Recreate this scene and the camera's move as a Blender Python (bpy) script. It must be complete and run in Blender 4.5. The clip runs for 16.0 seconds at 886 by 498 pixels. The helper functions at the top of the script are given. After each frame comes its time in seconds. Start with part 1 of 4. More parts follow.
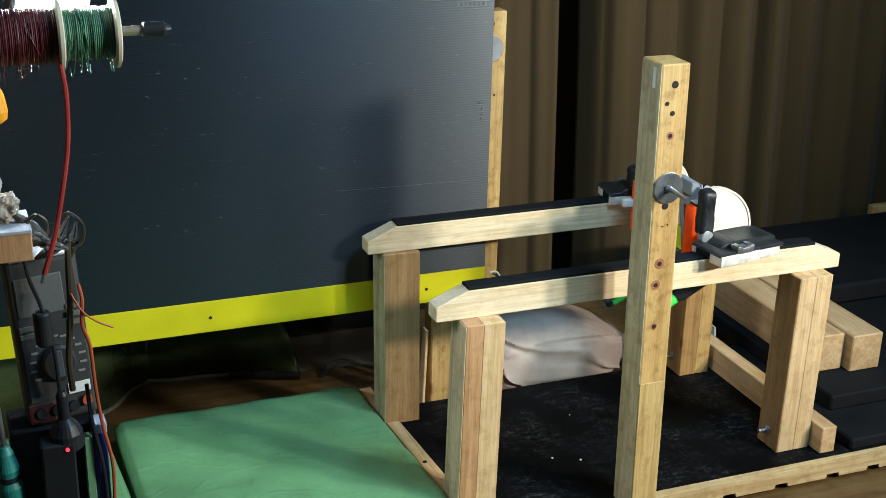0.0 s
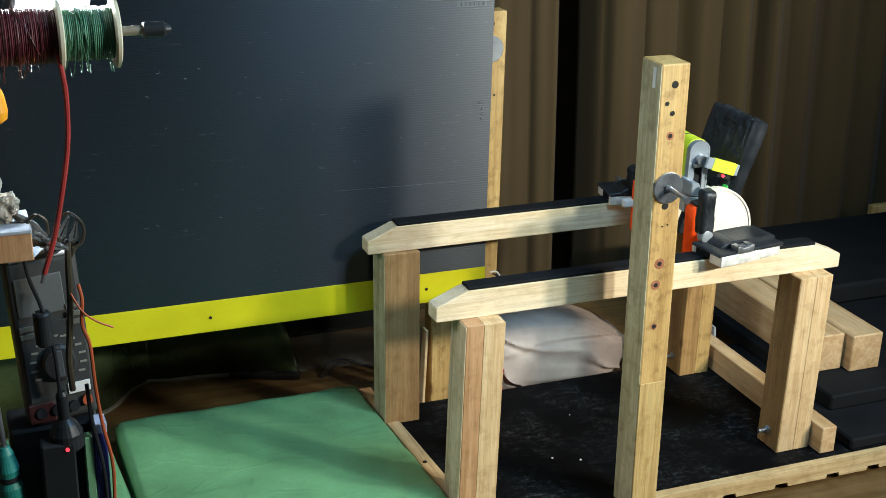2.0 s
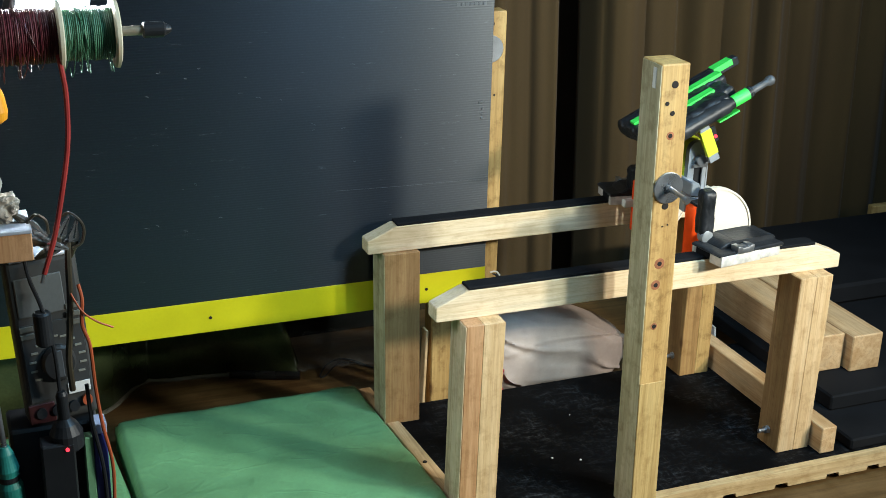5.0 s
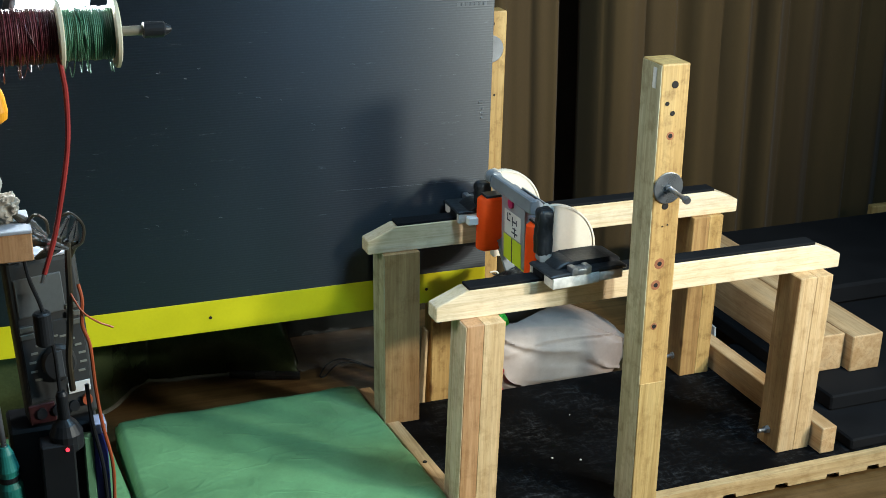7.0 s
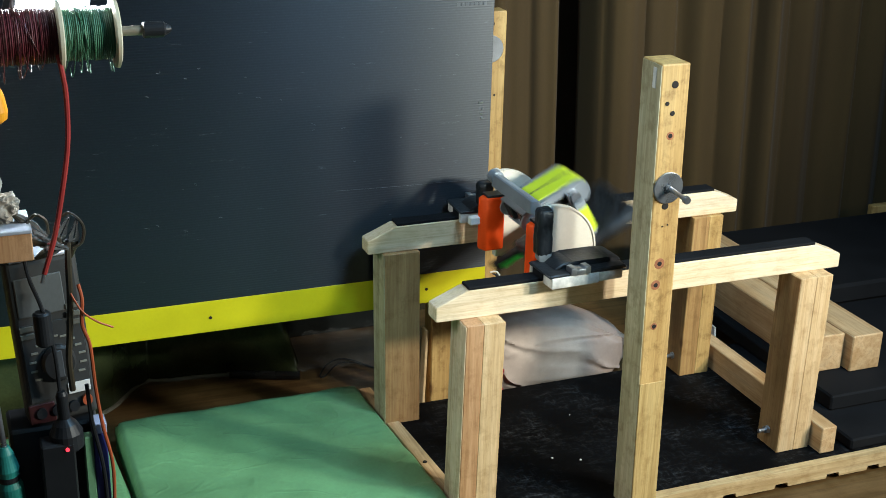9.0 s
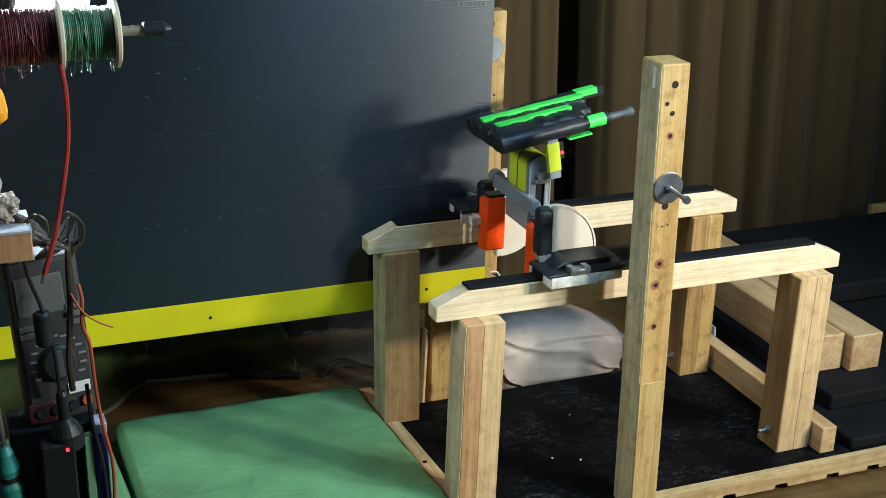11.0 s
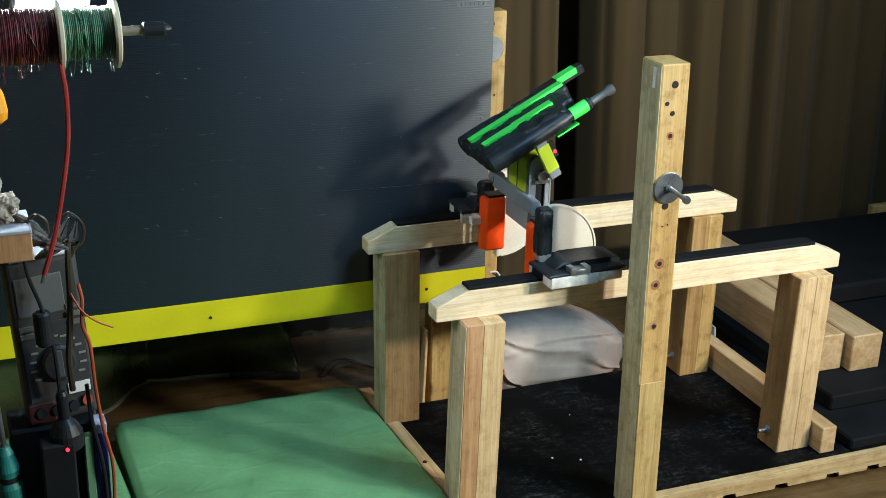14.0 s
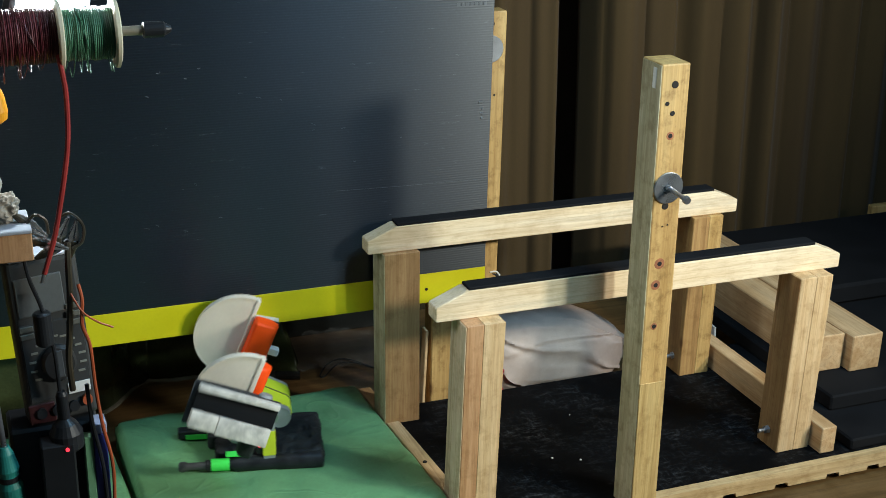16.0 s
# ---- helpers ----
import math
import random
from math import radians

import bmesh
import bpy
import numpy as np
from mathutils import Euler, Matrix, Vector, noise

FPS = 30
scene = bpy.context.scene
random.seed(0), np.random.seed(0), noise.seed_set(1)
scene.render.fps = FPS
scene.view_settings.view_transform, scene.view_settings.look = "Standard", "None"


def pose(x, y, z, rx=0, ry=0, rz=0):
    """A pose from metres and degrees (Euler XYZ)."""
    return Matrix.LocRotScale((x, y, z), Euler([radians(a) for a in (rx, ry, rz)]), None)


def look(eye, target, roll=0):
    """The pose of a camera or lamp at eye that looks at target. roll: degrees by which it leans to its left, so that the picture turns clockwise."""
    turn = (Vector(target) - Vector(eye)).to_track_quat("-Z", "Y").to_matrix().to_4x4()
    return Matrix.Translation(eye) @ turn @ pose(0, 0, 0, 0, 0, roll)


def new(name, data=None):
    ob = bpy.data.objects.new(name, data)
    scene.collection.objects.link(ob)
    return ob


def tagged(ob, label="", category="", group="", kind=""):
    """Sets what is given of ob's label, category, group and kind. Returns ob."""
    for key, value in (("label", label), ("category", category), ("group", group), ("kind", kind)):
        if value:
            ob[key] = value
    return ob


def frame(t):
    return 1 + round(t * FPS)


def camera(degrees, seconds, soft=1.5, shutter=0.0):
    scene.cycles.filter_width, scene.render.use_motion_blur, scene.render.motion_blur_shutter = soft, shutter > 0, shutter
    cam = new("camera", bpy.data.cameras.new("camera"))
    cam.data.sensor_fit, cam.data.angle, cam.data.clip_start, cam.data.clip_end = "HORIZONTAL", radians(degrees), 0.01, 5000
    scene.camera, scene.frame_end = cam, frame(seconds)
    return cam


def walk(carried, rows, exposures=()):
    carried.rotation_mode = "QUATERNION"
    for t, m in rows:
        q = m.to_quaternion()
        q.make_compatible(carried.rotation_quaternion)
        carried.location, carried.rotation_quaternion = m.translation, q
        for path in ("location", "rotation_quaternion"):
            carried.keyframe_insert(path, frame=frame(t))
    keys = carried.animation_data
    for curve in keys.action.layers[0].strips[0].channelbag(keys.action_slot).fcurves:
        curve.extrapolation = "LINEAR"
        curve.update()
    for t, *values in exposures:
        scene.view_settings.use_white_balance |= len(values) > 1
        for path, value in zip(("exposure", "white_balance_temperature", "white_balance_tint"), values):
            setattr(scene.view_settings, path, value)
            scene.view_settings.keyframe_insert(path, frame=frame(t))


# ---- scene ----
# ---- camera: fixed on a stand, looking down at the apparatus ----
cam = camera(37.18, 16.0, soft=0.9, shutter=0.5)
EYE = Vector((-0.6258, -1.5754, 1.0730))
YAW, PITCH = radians(21.927), radians(21.095)
AIM = EYE + Vector((math.sin(YAW) * math.cos(PITCH), math.cos(YAW) * math.cos(PITCH), -math.sin(PITCH)))
VIEW = look(EYE, AIM, 1.4136)
walk(cam, [(0.0, VIEW), (16.0, VIEW)], exposures=[(0.0, 0.0), (9.2, 0.02), (11.5, -0.11), (14.4, -0.11), (15.0, -0.27), (16.0, -0.27)])

# ---- light: two work lamps in front on the one side, soft room lamps above and at the other side, a clip lamp on the rack ----
world = bpy.data.worlds.new("room_air")
scene.world = world
world.use_nodes = True
world.node_tree.nodes["Background"].inputs["Color"].default_value = (0.55, 0.65, 0.8, 1)
world.node_tree.nodes["Background"].inputs["Strength"].default_value = 0.03


def lamp(name, kind, eye, target, power, size, color):
    data = bpy.data.lights.new(name, kind)
    data.energy, data.color = power, color
    if kind == "AREA":
        data.shape, data.size = "DISK", size
    elif kind == "SPOT":
        data.shadow_soft_size, data.spot_size, data.spot_blend = size, radians(76), 1.0
    else:
        data.shadow_soft_size = size
    ob = new(name, data)
    ob.matrix_world = look(eye, target)
    return ob


lamp("work_lamp_light", "SPOT", (1.23, -1.50, 1.20), (0.26, 0.15, 0.76), 148, 0.08, (0.88, 1.0, 0.95))
lamp("work_lamp_light", "SPOT", (1.65, -1.50, 1.20), (0.26, 0.15, 0.76), 192, 0.08, (1.0, 0.96, 0.86))
lamp("room_lamp_light", "AREA", (0.43, -0.60, 1.68), (0.08, 0.10, 0.2), 18.0, 0.42, (0.33, 0.67, 1.0))
lamp("room_lamp_light", "AREA", (-1.75, 0.05, 1.50), (0.1, 0.1, 0.4), 13, 0.5, (0.86, 0.97, 1.0))


# ---- materials ----
def nodes_of(name, rough=0.6, metal=0.0):
    m = bpy.data.materials.new(name)
    m.use_nodes = True
    t = m.node_tree
    b = t.nodes["Principled BSDF"]
    b.inputs["Roughness"].default_value, b.inputs["Metallic"].default_value = rough, metal
    return m, t, b


def link(t, a, ao, b, bi):
    t.links.new(a.outputs[ao], b.inputs[bi])


def coords(t, scale=(1, 1, 1), rot=(0, 0, 0)):
    c, mp = t.nodes.new("ShaderNodeTexCoord"), t.nodes.new("ShaderNodeMapping")
    mp.inputs["Scale"].default_value = scale
    mp.inputs["Rotation"].default_value = rot
    link(t, c, "Object", mp, "Vector")
    return mp


def noise_tex(t, mp, scale, detail=4.0, rough=0.55, distort=0.0):
    n = t.nodes.new("ShaderNodeTexNoise")
    n.inputs["Scale"].default_value, n.inputs["Detail"].default_value = scale, detail
    n.inputs["Roughness"].default_value, n.inputs["Distortion"].default_value = rough, distort
    link(t, mp, "Vector", n, "Vector")
    return n


def ramp(t, src, out, stops):
    r = t.nodes.new("ShaderNodeValToRGB")
    e = r.color_ramp.elements
    e[0].position, e[0].color = stops[0][0], (*stops[0][1], 1)
    e[1].position, e[1].color = stops[-1][0], (*stops[-1][1], 1)
    for p, c in stops[1:-1]:
        e.new(p).color = (*c, 1)
    link(t, src, out, r, "Fac")
    return r


def mixed(t, a, b, fac, kind="MULTIPLY", amount=1.0):
    x = t.nodes.new("ShaderNodeMix")
    x.data_type, x.blend_type = "RGBA", kind
    x.inputs["Factor"].default_value = amount
    t.links.new(a, x.inputs[6])
    t.links.new(b, x.inputs[7])
    if fac is not None:
        t.links.new(fac, x.inputs["Factor"])
    return x.outputs[2]


def bump(t, b, src, out, strength, dist=0.001):
    n = t.nodes.new("ShaderNodeBump")
    n.inputs["Strength"].default_value, n.inputs["Distance"].default_value = strength, dist
    link(t, src, out, n, "Height")
    link(t, n, "Normal", b, "Normal")


def shade(c, k):
    return tuple(min(1.0, v * k) for v in c)


def plain(name, color, rough=0.5, metal=0.0, grain=220.0, vary=0.25, relief=0.15, stain=14.0):
    """A painted, moulded or metal surface: fine grain, larger stains, uneven gloss."""
    m, t, b = nodes_of(name, rough, metal)
    mp = coords(t)
    big, fine = noise_tex(t, mp, stain, 5), noise_tex(t, mp, grain, 3)
    c1 = ramp(t, big, "Fac", [(0.3, shade(color, 1 - vary)), (0.7, shade(color, 1 + vary * 0.6))])
    c2 = ramp(t, fine, "Fac", [(0.25, (1 - vary * 0.5,) * 3), (0.75, (1, 1, 1))])
    t.links.new(mixed(t, c1.outputs[0], c2.outputs[0], None), b.inputs["Base Color"])
    r = t.nodes.new("ShaderNodeMapRange")
    r.inputs["To Min"].default_value, r.inputs["To Max"].default_value = max(0.03, rough - 0.12), min(1, rough + 0.12)
    link(t, big, "Fac", r, "Value")
    link(t, r, "Result", b, "Roughness")
    bump(t, b, fine, "Fac", relief, 0.0006)
    return m


def wood(name, light, dark, axis="z", rough=0.62, rings=1.0, knots=True, streaks=0.42, dirty=(0.70, 0.64, 0.55)):
    """Sawn softwood: grain along one axis, broad bands, dark pores and knots."""
    m, t, b = nodes_of(name, rough)
    long = {"x": (0.06, 1, 1), "y": (1, 0.06, 1), "z": (1, 1, 0.06)}[axis]
    info = t.nodes.new("ShaderNodeObjectInfo")
    mp = coords(t, long)
    off = t.nodes.new("ShaderNodeVectorMath")
    off.operation = "SCALE"
    off.inputs[0].default_value = (3.1, 4.7, 5.3)
    link(t, info, "Random", off, "Scale")
    t.links.new(off.outputs[0], mp.inputs["Location"])
    bands = noise_tex(t, mp, 55 * rings, 3, 0.5, 1.2)
    pores = noise_tex(t, mp, 420, 4, 0.7)
    wide = noise_tex(t, coords(t), 9, 4)
    mid = tuple((a + c) / 2 for a, c in zip(light, dark))
    c1 = ramp(t, bands, "Fac", [(0.30, dark), (0.46, mid), (0.56, light), (0.66, shade(light, 0.86)), (0.8, light)])
    c2 = ramp(t, pores, "Fac", [(0.30, (0.74, 0.67, 0.58)), (0.55, (1, 1, 1))])
    c3 = ramp(t, wide, "Fac", [(0.3, (0.80, 0.77, 0.72)), (0.62, (1, 1, 1))])
    thin = {"x": (0.012, 1, 1), "y": (1, 0.012, 1), "z": (1, 1, 0.012)}[axis]
    tp = coords(t, thin)
    t.links.new(off.outputs[0], tp.inputs["Location"])
    streak = ramp(t, noise_tex(t, tp, 190, 3, 0.6, 0.5), "Fac", [(0.36, (0.66, 0.55, 0.42)), (0.47, (0.93, 0.90, 0.86)), (0.58, (1, 1, 1))])
    c = mixed(t, c1.outputs[0], c2.outputs[0], None, amount=0.7)
    c = mixed(t, c, streak.outputs[0], None, amount=streaks)
    c = mixed(t, c, c3.outputs[0], None, amount=0.8)
    if knots:
        v = t.nodes.new("ShaderNodeTexVoronoi")
        v.inputs["Scale"].default_value = 13
        kp = coords(t, {"x": (0.45, 1, 1), "y": (1, 0.45, 1), "z": (1, 1, 0.45)}[axis])
        t.links.new(off.outputs[0], kp.inputs["Location"])
        link(t, kp, "Vector", v, "Vector")
        k = ramp(t, v, "Distance", [(0.035, (0.28, 0.14, 0.06)), (0.10, (1, 1, 1))])
        c = mixed(t, c, k.outputs[0], None, amount=0.75)
    t.links.new(c, b.inputs["Base Color"])
    # handling dirt in soft blotches
    dirt = ramp(t, noise_tex(t, coords(t), 38, 6, 0.7), "Fac", [(0.34, dirty), (0.50, (1, 1, 1))])
    t.links.new(mixed(t, c, dirt.outputs[0], None, amount=0.7), b.inputs["Base Color"])
    bump(t, b, pores, "Fac", 0.25, 0.0005)
    return m


PALE = wood("pale_pine", (0.83, 0.68, 0.475), (0.74, 0.565, 0.35), "x", rings=0.4, knots=False, streaks=0.35, dirty=(0.86, 0.82, 0.76))
PALE_Z = wood("pale_pine_upright", (0.71, 0.51, 0.29), (0.59, 0.39, 0.19), "z", rings=0.7, knots=False)
RED_Z = wood("reddish_cedar_upright", (0.55, 0.310, 0.155), (0.43, 0.225, 0.098), "z", rings=0.8, knots=False)
GREY_Z = wood("weathered_pine_upright", (0.55, 0.50, 0.33), (0.36, 0.32, 0.19), "z", rings=0.8, dirty=(0.55, 0.50, 0.40))
STICK_Z = wood("yellowed_pine_upright", (0.58, 0.375, 0.140), (0.42, 0.245, 0.075), "z", rings=0.6, dirty=(0.42, 0.34, 0.22))
ASH_Z = wood("pale_weathered_pine_upright", (0.74, 0.58, 0.40), (0.50, 0.37, 0.23), "z", rings=0.5, knots=False)
BROWN_Z = wood("aged_and_shaded_brown_pine_upright", (0.48, 0.29, 0.125), (0.34, 0.19, 0.075), "z", rings=0.6)
DARK_Z = wood("dark_streaked_cedar_upright", (0.46, 0.265, 0.095), (0.28, 0.145, 0.045), "z", rings=0.7)
PALE_Y = wood("pale_pine_crosswise", (0.65, 0.450, 0.250), (0.50, 0.31, 0.145), "y", rings=0.6, dirty=(0.86, 0.81, 0.74))
PALE_XF = wood("cut_pine_strip", (0.64, 0.47, 0.25), (0.49, 0.33, 0.15), "x", rings=0.8)
TABLE_WOOD = wood("varnished_brown_tabletop", (0.155, 0.092, 0.036), (0.085, 0.047, 0.017), "x", rough=0.4)
RUBBER = plain("black_rubber", (0.009, 0.0095, 0.011), 0.8, grain=500, relief=0.5)
BLACK = plain("black_plastic", (0.016, 0.017, 0.019), 0.42)
CLOTH_BLACK = plain("black_tape_wrap", (0.022, 0.024, 0.027), 0.42, grain=130, vary=0.45, relief=1.0, stain=45)
WHITE = plain("white_plastic", (0.74, 0.72, 0.68), 0.45, vary=0.12)
CREAM = plain("cream_plywood_disc", (0.74, 0.66, 0.54), 0.55, vary=0.12)
ALU = plain("brushed_aluminium", (0.36, 0.39, 0.42), 0.38, 0.35, grain=600)
STEEL = plain("zinc_plated_steel", (0.50, 0.51, 0.53), 0.3, 0.9, grain=700, vary=0.35)
SCUFF = plain("pale_scuffed_plastic", (0.07, 0.075, 0.08), 0.5)
GREY = plain("grey_moulded_plastic", (0.27, 0.28, 0.28), 0.5)
ORANGE = plain("orange_red_plastic", (1.0, 0.080, 0.006), 0.55, vary=0.10)
LIME = plain("fluorescent_yellow_tape", (0.62, 0.72, 0.03), 0.5, vary=0.08)
GREEN_TAPE = plain("fluorescent_green_tape", (0.06, 0.80, 0.10), 0.5, vary=0.08)
TAPE_YELLOW = plain("yellow_floor_tape", (0.57, 0.50, 0.003), 0.45, vary=0.10)
MAT_GREEN = plain("green_vinyl_mat", (0.140, 0.325, 0.150), 0.42, grain=160, vary=0.25, relief=0.12, stain=7)
crease_tree = MAT_GREEN.node_tree
crease = noise_tex(crease_tree, coords(crease_tree, (1.0, 1.6, 1.0), (0, 0, 0.7)), 7.5, 2.5, 0.5, 0.9)
crease_line = ramp(crease_tree, crease, "Fac", [(0.455, (0, 0, 0)), (0.50, (1, 1, 1)), (0.56, (0.1, 0.1, 0.1))])
crease_bump = crease_tree.nodes.new("ShaderNodeBump")
crease_bump.inputs["Strength"].default_value, crease_bump.inputs["Distance"].default_value = 0.16, 0.005
link(crease_tree, crease_line, "Color", crease_bump, "Height")
fine_bump = next(n for n in crease_tree.nodes if n.type == "BUMP" and n != crease_bump)
link(crease_tree, crease_bump, "Normal", fine_bump, "Normal")
INK = plain("dark_ink", (0.03, 0.03, 0.05), 0.6)
CANVAS = plain("white_canvas", (0.51, 0.41, 0.35), 0.85, grain=900, relief=0.5)
RED_WIRE = plain("red_wire_insulation", (0.36, 0.035, 0.03), 0.4)
ORANGE_WIRE = plain("orange_wire_insulation", (0.42, 0.085, 0.03), 0.4)
GREEN_WIRE = plain("green_wire_insulation", (0.055, 0.165, 0.09), 0.4, vary=0.3)
BLUE = plain("blue_plastic", (0.035, 0.04, 0.20), 0.45)
TEAL = plain("teal_rubber_grip", (0.02, 0.24, 0.20), 0.5)
for m_, k in ((RUBBER, 0.12), (BLACK, 0.3), (ORANGE, 0.2), (CLOTH_BLACK, 0.28)):
    m_.node_tree.nodes["Principled BSDF"].inputs["Specular IOR Level"].default_value = k
HOLE = plain("dark_hole", (0.012, 0.008, 0.005), 0.9)


def glow(name, color, strength):
    m, t, b = nodes_of(name, 0.4)
    b.inputs["Base Color"].default_value = (*color, 1)
    b.inputs["Emission Color"].default_value = (*color, 1)
    b.inputs["Emission Strength"].default_value = strength
    return m


LED_RED = glow("red_led", (1.0, 0.03, 0.05), 2.5)
LED_WHITE = glow("white_led_panel", (0.84, 0.93, 1.0), 110)


def corrugated():
    """Black twin-wall sheet: fine horizontal flutes, scuffs and dust."""
    m, t, b = nodes_of("black_corrugated_sheet", 0.385)
    b.inputs["Specular IOR Level"].default_value = 0.80
    # the flutes spread a highlight upright
    b.inputs["Anisotropic"].default_value = 0.84
    up = t.nodes.new("ShaderNodeCombineXYZ")
    up.inputs["Z"].default_value = 1.0
    link(t, up, "Vector", b, "Tangent")
    mp = coords(t)
    w = t.nodes.new("ShaderNodeTexWave")
    w.bands_direction = "Z"
    w.inputs["Scale"].default_value, w.inputs["Distortion"].default_value = 78.0, 0.6
    w.inputs["Detail"].default_value = 1.0
    link(t, mp, "Vector", w, "Vector")
    big = noise_tex(t, mp, 3.2, 5)
    scuff = noise_tex(t, coords(t, (0.6, 1, 5)), 34, 5, 0.75)
    c1 = ramp(t, big, "Fac", [(0.3, (0.0012, 0.0024, 0.0052)), (0.7, (0.0028, 0.0050, 0.0100))])
    c2 = ramp(t, scuff, "Fac", [(0.645, (0, 0, 0)), (0.76, (0.09, 0.095, 0.10))])
    dust = ramp(t, noise_tex(t, mp, 260, 5, 0.75), "Fac", [(0.48, (0, 0, 0)), (0.72, (0.006, 0.007, 0.010))])
    c = mixed(t, c1.outputs[0], c2.outputs[0], None, "ADD")
    t.links.new(mixed(t, c, dust.outputs[0], None, "ADD"), b.inputs["Base Color"])
    bump(t, b, w, "Fac", 0.17, 0.0010)
    return m


def scratched():
    """Black laminate covered with chalky scratches and dust."""
    m, t, b = nodes_of("scratched_black_laminate", 0.65)
    b.inputs["Specular IOR Level"].default_value = 0.06
    wide = noise_tex(t, coords(t), 9, 5, 0.6)
    s1 = noise_tex(t, coords(t, (1, 3.5, 1), (0, 0, 0.6)), 42, 6, 0.8, 0.6)
    s2 = noise_tex(t, coords(t, (4, 1, 1), (0, 0, 0.3)), 36, 6, 0.8, 0.8)
    m1 = ramp(t, s1, "Fac", [(0.52, (0, 0, 0)), (0.70, (0.065, 0.068, 0.072))])
    m2 = ramp(t, s2, "Fac", [(0.54, (0, 0, 0)), (0.72, (0.055, 0.058, 0.062))])
    where = ramp(t, wide, "Fac", [(0.44, (0.04, 0.04, 0.04)), (0.66, (1, 1, 1))])
    s = mixed(t, m1.outputs[0], m2.outputs[0], None, "ADD")
    s = mixed(t, s, where.outputs[0], None)
    base = ramp(t, wide, "Fac", [(0.3, (0.0015, 0.0015, 0.0018)), (0.7, (0.0038, 0.0038, 0.0042))])
    t.links.new(mixed(t, base.outputs[0], s, None, "ADD"), b.inputs["Base Color"])
    bump(t, b, s1, "Fac", 0.12, 0.0004)
    return m


def curtain_cloth():
    m, t, b = nodes_of("brown_curtain_cloth", 0.9)
    b.inputs["Sheen Weight"].default_value = 0.04
    weave = noise_tex(t, coords(t, (1, 1, 0.25)), 900, 3, 0.7)
    fade = noise_tex(t, coords(t, (1, 1, 0.2)), 6, 4)
    c1 = ramp(t, fade, "Fac", [(0.3, (0.050, 0.0265, 0.0045)), (0.7, (0.073, 0.041, 0.0080))])
    c2 = ramp(t, weave, "Fac", [(0.3, (0.75, 0.75, 0.75)), (0.7, (1, 1, 1))])
    t.links.new(mixed(t, c1.outputs[0], c2.outputs[0], None), b.inputs["Base Color"])
    bump(t, b, weave, "Fac", 0.3, 0.0006)
    return m


CORRUGATED, SCRATCHED, CURTAIN = corrugated(), scratched(), curtain_cloth()
CLEAR = bpy.data.materials.new("clear_film")
CLEAR.use_nodes = True
CLEAR.node_tree.nodes["Principled BSDF"].inputs["Roughness"].default_value = 0.2
CLEAR.node_tree.nodes["Principled BSDF"].inputs["Base Color"].default_value = (0.8, 0.82, 0.8, 1)
CLEAR.node_tree.nodes["Principled BSDF"].inputs["Alpha"].default_value = 0.10
PLASTER = plain("off_white_plaster", (0.55, 0.53, 0.50), 0.9, vary=0.08)
FLOOR_MAT = plain("dark_floor_boards", (0.08, 0.06, 0.045), 0.6)
GLOSS_BLACK = plain("glossy_black_sheet", (0.012, 0.014, 0.013), 0.16, vary=0.2, relief=0.02)


# ---- mesh helpers ----
def part(name, bm, material, parent=None, label=""):
    me = bpy.data.meshes.new(name)
    bmesh.ops.recalc_face_normals(bm, faces=bm.faces[:])
    bm.to_mesh(me)
    bm.free()
    me.materials.append(material)
    ob = new(name, me)
    if parent:
        ob.parent = parent
    if label:
        ob["label"] = label
    return ob


def smooth(ob, angle=40):
    for e in ob.data.polygons:
        e.use_smooth = True
    ob.data.set_sharp_from_angle(angle=radians(angle))
    return ob


def thing(name, label, category, at=(0, 0, 0), group="", kind=""):
    ob = new(name)
    ob.empty_display_size = 0.02
    ob.location = at
    return tagged(ob, label, category, group, kind)


def add_box(bm, lo, hi, bevel=0.0, m=None, seg=1):
    r = bmesh.ops.create_cube(bm, size=1)
    s = [h - l for l, h in zip(lo, hi)]
    c = [(h + l) / 2 for l, h in zip(lo, hi)]
    for v in r["verts"]:
        v.co = Vector((v.co.x * s[0] + c[0], v.co.y * s[1] + c[1], v.co.z * s[2] + c[2]))
    verts = r["verts"]
    if bevel:
        es = list({e for v in verts for e in v.link_edges})
        q = bmesh.ops.bevel(bm, geom=es, offset=bevel, segments=seg, affect="EDGES", profile=0.5)
        verts = list({v for f in q["faces"] for v in f.verts} | {v for v in verts if v.is_valid})
    if m is not None:
        bmesh.ops.transform(bm, matrix=m, verts=[v for v in verts if v.is_valid])
    return bm


def box(lo, hi, bevel=0.0, m=None, seg=1):
    return add_box(bmesh.new(), lo, hi, bevel, m, seg)


def add_rod(bm, a, b, r, r2=None, seg=16):
    a, b = Vector(a), Vector(b)
    m = Matrix.Translation((a + b) / 2) @ (b - a).to_track_quat("Z", "Y").to_matrix().to_4x4()
    bmesh.ops.create_cone(bm, cap_ends=True, segments=seg, radius1=r, radius2=r if r2 is None else r2, depth=(b - a).length, matrix=m)
    return bm


def rod(a, b, r, r2=None, seg=16):
    return add_rod(bmesh.new(), a, b, r, r2, seg)


